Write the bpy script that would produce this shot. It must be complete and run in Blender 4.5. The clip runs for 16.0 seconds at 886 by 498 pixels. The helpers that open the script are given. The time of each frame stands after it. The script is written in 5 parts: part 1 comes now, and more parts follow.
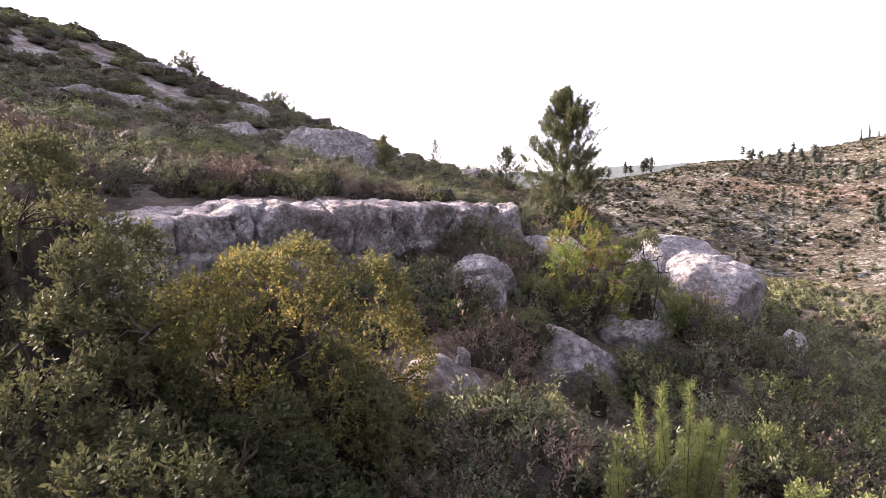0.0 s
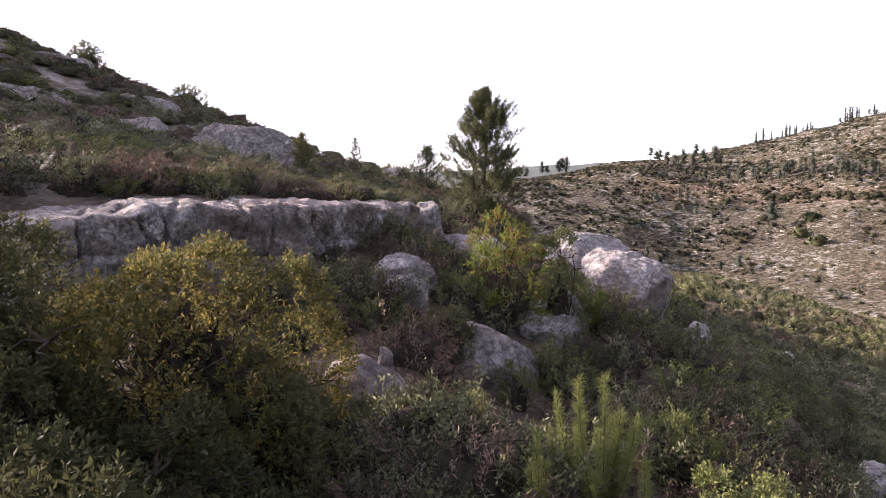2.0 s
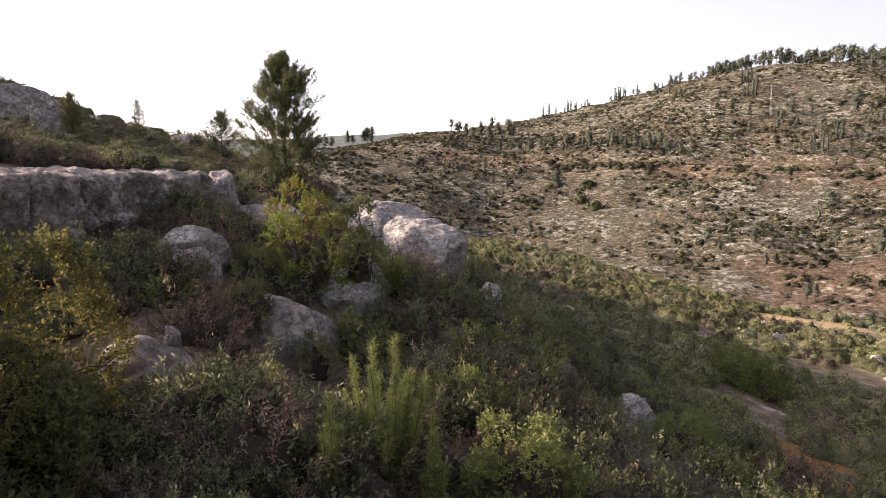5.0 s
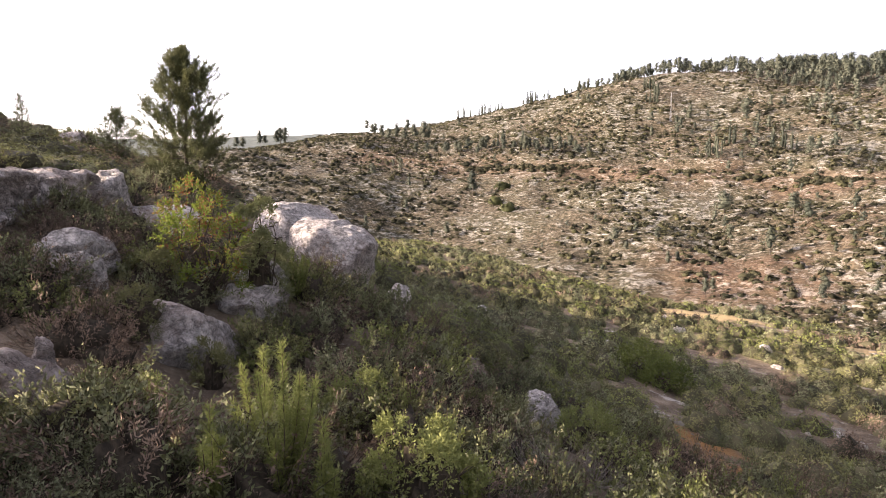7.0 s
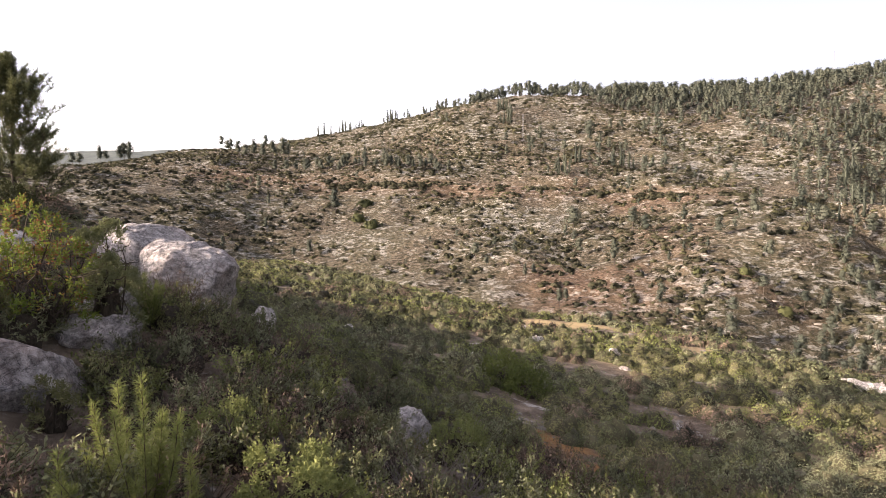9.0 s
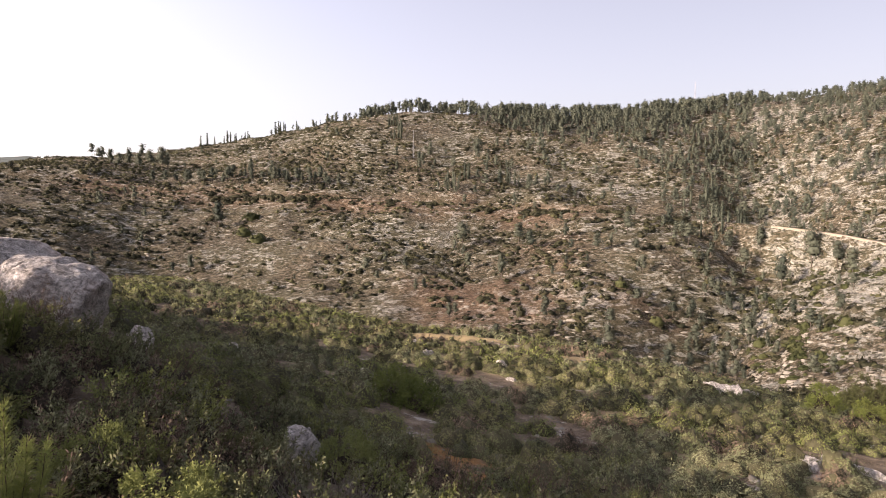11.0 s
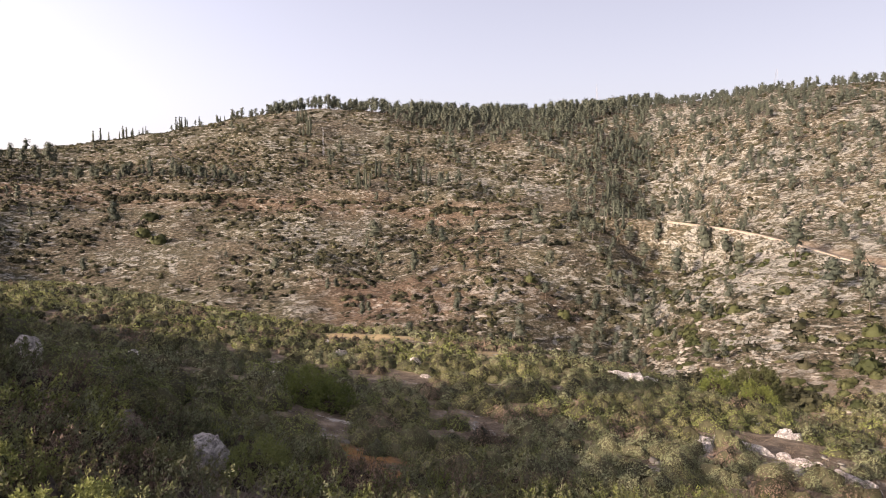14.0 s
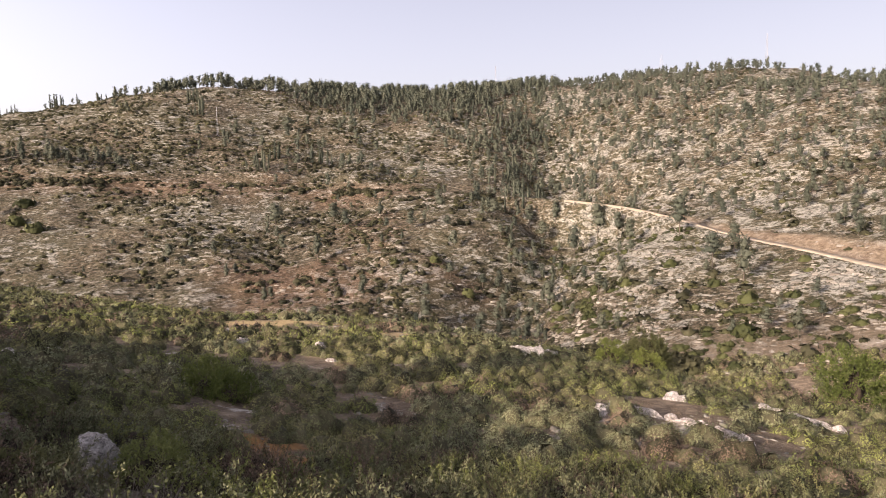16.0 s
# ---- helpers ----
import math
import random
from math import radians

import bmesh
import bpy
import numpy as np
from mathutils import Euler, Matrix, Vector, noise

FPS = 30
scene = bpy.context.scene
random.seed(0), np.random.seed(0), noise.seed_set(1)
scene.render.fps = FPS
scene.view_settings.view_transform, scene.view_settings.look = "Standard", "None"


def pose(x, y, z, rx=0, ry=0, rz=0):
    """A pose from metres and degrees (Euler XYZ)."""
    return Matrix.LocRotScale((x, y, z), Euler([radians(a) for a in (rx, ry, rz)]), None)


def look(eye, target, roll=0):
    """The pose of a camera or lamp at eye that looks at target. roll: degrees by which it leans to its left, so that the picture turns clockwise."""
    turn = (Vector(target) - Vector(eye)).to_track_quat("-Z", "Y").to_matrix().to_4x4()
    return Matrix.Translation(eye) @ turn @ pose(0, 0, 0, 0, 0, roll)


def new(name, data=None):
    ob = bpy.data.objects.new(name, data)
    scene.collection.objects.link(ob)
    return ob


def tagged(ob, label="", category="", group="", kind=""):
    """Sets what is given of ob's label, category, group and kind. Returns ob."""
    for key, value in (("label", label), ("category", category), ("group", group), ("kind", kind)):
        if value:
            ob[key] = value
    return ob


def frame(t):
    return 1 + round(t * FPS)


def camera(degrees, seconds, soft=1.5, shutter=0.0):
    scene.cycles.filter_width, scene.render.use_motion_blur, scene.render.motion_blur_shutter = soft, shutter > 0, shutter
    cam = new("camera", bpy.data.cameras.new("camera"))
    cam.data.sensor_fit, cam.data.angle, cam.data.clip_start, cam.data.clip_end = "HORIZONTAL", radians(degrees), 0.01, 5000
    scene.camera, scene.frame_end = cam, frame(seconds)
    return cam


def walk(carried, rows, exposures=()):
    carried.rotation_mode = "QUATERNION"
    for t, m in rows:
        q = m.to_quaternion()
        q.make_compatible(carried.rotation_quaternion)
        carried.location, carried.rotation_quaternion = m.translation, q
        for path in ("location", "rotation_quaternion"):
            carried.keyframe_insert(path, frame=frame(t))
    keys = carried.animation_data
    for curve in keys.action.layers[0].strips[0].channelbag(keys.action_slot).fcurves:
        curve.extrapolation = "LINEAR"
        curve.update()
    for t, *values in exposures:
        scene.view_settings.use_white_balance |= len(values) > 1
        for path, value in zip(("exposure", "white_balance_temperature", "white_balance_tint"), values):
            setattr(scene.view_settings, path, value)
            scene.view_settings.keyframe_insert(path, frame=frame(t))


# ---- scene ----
# ---- camera ----
EYE = 1.8  # the eye's height over the ground at its feet
cam = camera(69.27, 16.0, 0.7)
# seconds, x, y, z from the first eye, yaw, pitch, roll
PATH = [
    (0.0, 0.000, -0.000, -0.000, 0.00, -3.51, -0.00),
    (0.5, -0.014, -0.011, 0.000, -2.32, -3.48, 0.09),
    (1.0, 0.005, 0.005, 0.001, -4.31, -3.50, -0.15),
    (1.5, 0.006, 0.023, -0.002, -5.28, -3.57, -0.10),
    (2.0, -0.000, 0.008, 0.001, -7.04, -3.62, -0.14),
    (2.5, -0.005, 0.013, -0.002, -9.07, -3.66, 0.11),
    (3.0, -0.006, 0.023, -0.009, -11.01, -3.89, -0.12),
    (3.5, -0.038, -0.022, -0.012, -13.06, -4.35, -0.78),
    (4.0, -0.002, -0.064, -0.014, -16.81, -5.24, -1.72),
    (4.5, 0.059, -0.042, -0.015, -20.89, -5.92, -1.13),
    (7.0, 0.327, -0.025, -0.053, -31.44, -6.25, -0.30),
    (7.5, 0.328, -0.022, -0.051, -33.83, -5.71, -0.67),
    (8.0, 0.324, 0.018, -0.038, -37.37, -5.37, -0.94),
    (8.5, 0.297, 0.028, -0.051, -40.67, -5.12, -1.21),
    (9.0, 0.259, -0.032, -0.023, -43.61, -4.83, -0.62),
    (11.5, 0.182, -0.116, -0.005, -55.33, -3.50, -0.12),
    (12.0, 0.186, -0.111, -0.004, -57.07, -3.56, -0.22),
    (12.5, 0.218, -0.091, -0.009, -58.50, -3.50, -0.03),
    (13.0, 0.187, -0.099, -0.009, -59.27, -3.59, -0.04),
    (13.5, 0.188, -0.100, -0.008, -60.03, -3.73, -0.34),
    (14.0, 0.189, -0.129, -0.005, -61.19, -3.75, -0.29),
    (14.5, 0.141, -0.163, -0.003, -62.72, -3.79, -0.57),
    (15.0, 0.113, -0.164, 0.001, -64.74, -4.18, -1.04),
    (15.5, 0.140, -0.190, -0.006, -66.92, -4.81, -1.39),
    (16.0, 0.249, -0.150, -0.024, -69.71, -5.50, -0.97),
]
# the land's brightness is held by the phone's own exposure
EXPOSURES = [(0.0, 2.15, 6250, 30), (1.5, 1.75, 6250, 30), (3.5, 1.3, 6400, 27), (4.5, 1.3, 6700, 23), (7.0, 1.85, 6800, 22), (9.0, 1.6, 6700, 22), (11.5, 1.15, 6800, 22), (16.0, 1.15, 6800, 22)]


def eye_pose(x, y, z, yaw, pitch, roll):
    return pose(x, y, z + EYE, 0, 0, yaw) @ pose(0, 0, 0, 90 + pitch) @ pose(0, 0, 0, 0, 0, roll)


walk(cam, [(t, eye_pose(*row)) for t, *row in PATH], EXPOSURES)

# ---- sky and sun ----
SUN_BEARING, SUN_HEIGHT = -61.0, 20.4  # degrees clockwise from +y, degrees up
world = bpy.data.worlds.new("sky")
scene.world = world
world.use_nodes = True
wn = world.node_tree.nodes
sky = wn.new("ShaderNodeTexSky")
sky.sky_type = "NISHITA"
sky.sun_disc = False
sky.sun_elevation = radians(SUN_HEIGHT)
sky.sun_rotation = radians(SUN_BEARING)
sky.air_density, sky.dust_density, sky.ozone_density = 1.0, 2.2, 1.0
haze = wn.new("ShaderNodeHueSaturation")  # dusty air whitens the blue
haze.inputs["Saturation"].default_value = 0.5
world.node_tree.links.new(sky.outputs["Color"], haze.inputs["Color"])
dust = wn.new("ShaderNodeMix")  # and gives it a faint lavender cast
dust.data_type, dust.blend_type = "RGBA", "MULTIPLY"
dust.inputs[0].default_value = 1.0
dust.inputs[7].default_value = (1.01, 0.975, 1.0, 1)
world.node_tree.links.new(haze.outputs["Color"], dust.inputs[6])
world.node_tree.links.new(dust.outputs[2], wn["Background"].inputs["Color"])
# fine dust scatters most light forwards: the sky pales towards the sun
_b, _h = radians(SUN_BEARING), radians(SUN_HEIGHT)
way = wn.new("ShaderNodeVectorMath")
way.operation = "DOT_PRODUCT"
world.node_tree.links.new(wn.new("ShaderNodeTexCoord").outputs["Generated"], way.inputs[0])
way.inputs[1].default_value = (math.sin(_b) * math.cos(_h), math.cos(_b) * math.cos(_h), math.sin(_h))
glow = wn.new("ShaderNodeMapRange")
glow.interpolation_type = "SMOOTHSTEP"
for _k, _v in (("From Min", -1.0), ("From Max", 1.0), ("To Min", 0.072), ("To Max", 0.235)):
    glow.inputs[_k].default_value = _v
world.node_tree.links.new(way.outputs["Value"], glow.inputs["Value"])
world.node_tree.links.new(glow.outputs["Result"], wn["Background"].inputs["Strength"])
sun = new("sun", bpy.data.lights.new("sun", "SUN"))
sun.data.energy, sun.data.angle, sun.data.color = 5.0, radians(0.6), (1.0, 0.87, 0.70)
sun.matrix_world = look((0, 0, 0), (-math.sin(_b) * math.cos(_h), -math.cos(_b) * math.cos(_h), -math.sin(_h)))


# ---- materials ----
class Mat:
    """A short way to write node materials."""

    def __init__(self, name):
        self.m = bpy.data.materials.new(name)
        self.m.use_nodes = True
        self.t = self.m.node_tree
        self.out = self.t.nodes["Material Output"]
        self.p = self.t.nodes["Principled BSDF"]
        self.pos = self.t.nodes.new("ShaderNodeTexCoord").outputs["Object"]

    def node(self, kind, **ins):
        n = self.t.nodes.new(kind)
        for k, v in ins.items():
            self.put(n.inputs[k.replace("_", " ")], v)
        return n

    def put(self, socket, v):
        if isinstance(v, bpy.types.NodeSocket):
            self.t.links.new(v, socket)
        else:
            socket.default_value = v

    def world_pos(self):
        return self.t.nodes.new("ShaderNodeNewGeometry").outputs["Position"]

    def scaled(self, vec, s):
        n = self.node("ShaderNodeMapping", Vector=vec)
        n.inputs["Scale"].default_value = s
        return n.outputs["Vector"]

    def noise(self, vec, scale, detail=5.0, rough=0.6, distort=0.0):
        n = self.node("ShaderNodeTexNoise", Vector=vec, Scale=scale, Detail=detail, Roughness=rough, Distortion=distort)
        return n.outputs["Fac"]

    def voronoi(self, vec, scale, feature="F1"):
        n = self.node("ShaderNodeTexVoronoi", Vector=vec, Scale=scale)
        n.feature = feature
        return n.outputs["Distance"]

    def ramp(self, fac, *stops):
        n = self.node("ShaderNodeValToRGB", Fac=fac)
        e = n.color_ramp.elements
        while len(e) < len(stops):
            e.new(0.5)
        for el, (p, c) in zip(e, stops):
            el.position = p
            el.color = (*c, 1) if isinstance(c, tuple) else (c, c, c, 1)
        return n.outputs["Color"]

    def mix(self, fac, a, b, mode="MIX"):
        n = self.t.nodes.new("ShaderNodeMix")
        n.data_type, n.blend_type = "RGBA", mode
        for s, v in ((n.inputs[0], fac), (n.inputs[6], a), (n.inputs[7], b)):
            self.put(s, (*v, 1) if isinstance(v, tuple) and len(v) == 3 else v)
        return n.outputs[2]

    def math(self, op, a, b=0.0):
        n = self.t.nodes.new("ShaderNodeMath")
        n.operation = op
        self.put(n.inputs[0], a)
        self.put(n.inputs[1], b)
        return n.outputs[0]

    def attr(self, name):
        n = self.t.nodes.new("ShaderNodeAttribute")
        n.attribute_name = name
        return n.outputs["Fac"]

    def bump(self, height, strength, distance):
        n = self.node("ShaderNodeBump", Height=height, Strength=strength, Distance=distance)
        self.put(self.p.inputs["Normal"], n.outputs["Normal"])
        return n.outputs["Normal"]

    def done(self, color, rough=0.9, spec=0.2):
        self.put(self.p.inputs["Base Color"], (*color, 1) if isinstance(color, tuple) else color)
        self.put(self.p.inputs["Roughness"], rough)
        self.p.inputs["Specular IOR Level"].default_value = spec
        return self.m


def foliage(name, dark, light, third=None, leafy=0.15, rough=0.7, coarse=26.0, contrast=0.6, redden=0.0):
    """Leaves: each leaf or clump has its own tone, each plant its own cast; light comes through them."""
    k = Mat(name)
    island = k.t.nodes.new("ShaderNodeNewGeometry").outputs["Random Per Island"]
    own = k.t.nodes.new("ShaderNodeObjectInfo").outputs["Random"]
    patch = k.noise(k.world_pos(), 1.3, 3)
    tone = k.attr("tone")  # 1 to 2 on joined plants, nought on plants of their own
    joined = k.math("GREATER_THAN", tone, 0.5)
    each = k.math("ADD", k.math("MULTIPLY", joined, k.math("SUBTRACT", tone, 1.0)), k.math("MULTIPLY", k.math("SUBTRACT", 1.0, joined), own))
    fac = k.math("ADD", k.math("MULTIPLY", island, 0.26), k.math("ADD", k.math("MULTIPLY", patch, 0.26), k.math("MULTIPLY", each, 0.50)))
    # fine noise specks the colour darker, painting shaded gaps between leaves
    shade_grain = k.noise(k.world_pos(), coarse, 4, 0.75)
    fac = k.math("ADD", fac, k.math("MULTIPLY", k.math("SUBTRACT", shade_grain, 0.5), contrast))
    k.bump(shade_grain, 0.35, 0.8 / coarse)
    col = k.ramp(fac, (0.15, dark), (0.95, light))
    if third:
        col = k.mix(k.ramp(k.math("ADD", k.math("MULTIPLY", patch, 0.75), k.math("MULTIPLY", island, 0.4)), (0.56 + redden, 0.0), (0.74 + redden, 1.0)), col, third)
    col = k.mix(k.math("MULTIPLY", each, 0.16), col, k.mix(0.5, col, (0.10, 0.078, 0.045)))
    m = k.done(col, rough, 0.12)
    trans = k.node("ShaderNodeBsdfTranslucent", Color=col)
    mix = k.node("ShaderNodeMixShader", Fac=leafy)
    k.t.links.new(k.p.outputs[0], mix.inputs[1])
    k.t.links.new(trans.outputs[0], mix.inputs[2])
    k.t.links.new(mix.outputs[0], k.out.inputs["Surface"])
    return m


def bark(name, a, b, scale=14.0):
    k = Mat(name)
    n = k.noise(k.scaled(k.world_pos(), (1, 1, 0.3)), scale, 5, 0.65)
    k.bump(n, 0.5, 0.01)
    return k.done(k.ramp(n, (0.3, a), (0.7, b)), 0.9, 0.1)


def limestone(name, warm=0.0, streaky=0.5, crust=0.7, pale=1.0):
    """Weathered karst limestone: grey with dark lichen, pink-brown iron stains, fine pits, hairline cracks and rain streaks."""
    k = Mat(name)
    pos = k.world_pos()
    big = k.noise(pos, 0.9, 5, 0.6, 0.4)
    mid = k.noise(pos, 10.0, 9, 0.8, 0.3)
    fine = k.noise(pos, 34.0, 6, 0.8)
    warped = k.mix(0.10, pos, k.node("ShaderNodeTexNoise", Vector=pos, Scale=7.0, Detail=4.0).outputs["Color"])
    pits = k.voronoi(warped, 17.0)
    ridges = k.noise(k.scaled(pos, (1, 1, 1.6)), 2.2, 9, 0.7, 1.2)
    creased = k.math("ABSOLUTE", k.math("SUBTRACT", ridges, 0.5))
    tone = lambda v: (v * pale, v * 0.925 * pale, v * 0.85 * pale)
    base = k.ramp(mid, (0.36, tone(0.085)), (0.45, tone(0.17)), (0.52, tone(0.25)), (0.62, tone(0.37)))
    stain = k.ramp(big, (0.46 - warm, 0.0), (0.66 - warm, 0.7))
    col = k.mix(stain, base, k.mix(0.55, base, (0.26, 0.15, 0.105)))
    lichen = k.ramp(k.noise(pos, 15.0, 8, 0.82), (0.52, 0.0), (0.58, crust))
    col = k.mix(lichen, col, (0.05, 0.047, 0.042))
    col = k.mix(k.ramp(fine, (0.58, 0.0), (0.66, 0.55)), col, (0.50, 0.485, 0.45))
    streak = k.ramp(k.noise(k.scaled(pos, (4, 4, 0.6)), 1.5, 7, 0.75), (0.47, 0.0), (0.60, streaky))
    col = k.mix(streak, col, (0.075, 0.064, 0.058))
    # pits and creases are coloured darker where the bump sinks them
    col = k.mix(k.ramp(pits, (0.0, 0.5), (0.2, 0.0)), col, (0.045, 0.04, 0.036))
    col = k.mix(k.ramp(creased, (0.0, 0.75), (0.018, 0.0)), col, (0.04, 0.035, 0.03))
    hgt = k.math("ADD", k.math("MULTIPLY", mid, 1.0), k.math("ADD", k.math("MULTIPLY", fine, 0.4), k.math("ADD", k.math("MULTIPLY", pits, 0.4), k.math("MULTIPLY", k.math("MINIMUM", creased, 0.06), 6.0))))
    k.bump(hgt, 1.0, 0.08)
    return k.done(col, 0.93, 0.15)


def ground_material():
    """Terra rossa with litter, limestone scree and dry grass; broad rock bands on the slopes beyond."""
    k = Mat("hillside_ground")
    pos = k.world_pos()
    far = k.attr("far")
    # near soil and litter
    n1 = k.noise(pos, 1.4, 6, 0.65)
    n2 = k.noise(pos, 11.0, 6, 0.7)
    soil = k.ramp(n1, (0.3, (0.05, 0.038, 0.026)), (0.52, (0.13, 0.10, 0.07)), (0.7, (0.25, 0.195, 0.14)))
    grit = k.ramp(n2, (0.56, 0.0), (0.7, 0.8))
    near = k.mix(grit, soil, (0.30, 0.25, 0.195))
    stones = k.ramp(k.noise(pos, 0.55, 6, 0.75, 0.5), (0.60, 0.0), (0.66, 1.0))
    stones = k.math("MAXIMUM", stones, k.math("MULTIPLY", k.attr("stony"), k.ramp(k.noise(k.scaled(pos, (0.55, 0.55, 2.0)), 1.1, 7, 0.72, 0.5), (0.475, 0.0), (0.555, 1.0))))
    near = k.mix(stones, near, k.ramp(n2, (0.3, (0.22, 0.20, 0.175)), (0.7, (0.46, 0.425, 0.375))))
    # slopes across the valley: thin beds of stone along the contours between scrub and red soil
    wob = k.math("MULTIPLY", k.noise(pos, 0.05, 3, 0.6), 7.0)
    flat = k.t.nodes.new("ShaderNodeCombineXYZ")
    xyz = k.node("ShaderNodeSeparateXYZ", Vector=pos)
    k.put(flat.inputs[0], k.math("MULTIPLY", xyz.outputs[0], 0.3))
    k.put(flat.inputs[1], k.math("MULTIPLY", xyz.outputs[1], 0.3))
    k.put(flat.inputs[2], k.math("MULTIPLY", k.math("ADD", xyz.outputs[2], wob), 1.3))
    b1 = k.noise(flat.outputs[0], 1.0, 7, 0.7, 0.3)
    b2 = k.noise(k.scaled(pos, (0.8, 0.8, 1.6)), 1.0, 7, 0.78)
    b3 = k.noise(pos, 0.045, 4, 0.6)
    cover = k.ramp(b2, (0.40, (0.012, 0.012, 0.006)), (0.45, (0.036, 0.030, 0.018)), (0.5, (0.066, 0.053, 0.034)), (0.60, (0.112, 0.091, 0.063)))
    cover = k.mix(k.ramp(b3, (0.42, 0.0), (0.58, 0.6)), cover, k.mix(0.6, cover, (0.05, 0.052, 0.025)))
    rock = k.ramp(b2, (0.38, (0.052, 0.049, 0.039)), (0.48, (0.135, 0.128, 0.106)), (0.6, (0.262, 0.252, 0.214)))
    rocky = k.math("ADD", b1, k.math("ADD", k.math("MULTIPLY", k.math("SUBTRACT", b3, 0.5), 0.35), k.math("MULTIPLY", k.attr("pale"), 0.035)))
    away = k.mix(k.ramp(rocky, (0.545, 0.0), (0.57, 1.0)), cover, rock)
    speck = k.noise(k.scaled(pos, (1.4, 1.4, 2.2)), 1.0, 4, 0.75)
    away = k.mix(k.ramp(speck, (0.42, 0.9), (0.45, 0.0)), away, (0.022, 0.022, 0.012))
    away = k.mix(k.math("MULTIPLY", k.ramp(speck, (0.585, 0.0), (0.61, 1.0)), k.math("ADD", 0.45, k.math("MULTIPLY", k.attr("pale"), 0.3))), away, (0.212, 0.204, 0.172))
    col = k.mix(far, near, away)
    # distant ridge: woodland green-grey with blue haze painted into it
    col = k.mix(k.attr("wooded_haze"), col, k.ramp(k.noise(pos, 0.06, 5, 0.7), (0.35, (0.06, 0.072, 0.065)), (0.65, (0.10, 0.112, 0.098))))
    col = k.mix(k.math("MULTIPLY", k.attr("red"), k.ramp(b2, (0.3, 0.45), (0.6, 1.0))), col, k.ramp(b2, (0.3, (0.055, 0.028, 0.018)), (0.7, (0.16, 0.085, 0.055))))
    col = k.mix(k.attr("cut"), col, k.ramp(b2, (0.36, (0.09, 0.062, 0.04)), (0.64, (0.25, 0.195, 0.135))))
    col = k.mix(k.math("MULTIPLY", k.attr("orange"), k.ramp(n1, (0.3, 0.6), (0.5, 1.0))), col, k.ramp(n2, (0.35, (0.15, 0.075, 0.026)), (0.7, (0.26, 0.145, 0.055))))
    col = k.mix(k.attr("dry"), col, k.ramp(n2, (0.3, (0.24, 0.175, 0.085)), (0.7, (0.36, 0.28, 0.15))))
    k.bump(k.math("ADD", n2, k.math("MULTIPLY", k.math("MULTIPLY", b2, far), 4.0)), 0.8, 0.12)
    return k.done(col, 0.95, 0.1)


GROUND = ground_material()
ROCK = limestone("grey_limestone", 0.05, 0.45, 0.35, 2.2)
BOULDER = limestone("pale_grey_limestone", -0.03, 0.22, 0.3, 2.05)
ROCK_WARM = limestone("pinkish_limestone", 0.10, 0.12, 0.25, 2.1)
BARK = bark("grey_brown_bark", (0.035, 0.028, 0.022), (0.12, 0.10, 0.08))
TWIG = bark("dry_grey_twig", (0.10, 0.085, 0.07), (0.26, 0.23, 0.20), 30)
STEM = bark("dark_twig", (0.028, 0.022, 0.017), (0.08, 0.062, 0.046), 30)
# near-black, for domes inside bushes: twigs with the inner shade painted in
TWIG_SHADE = bark("brown_twig_shade", (0.012, 0.010, 0.007), (0.055, 0.044, 0.030), 26)
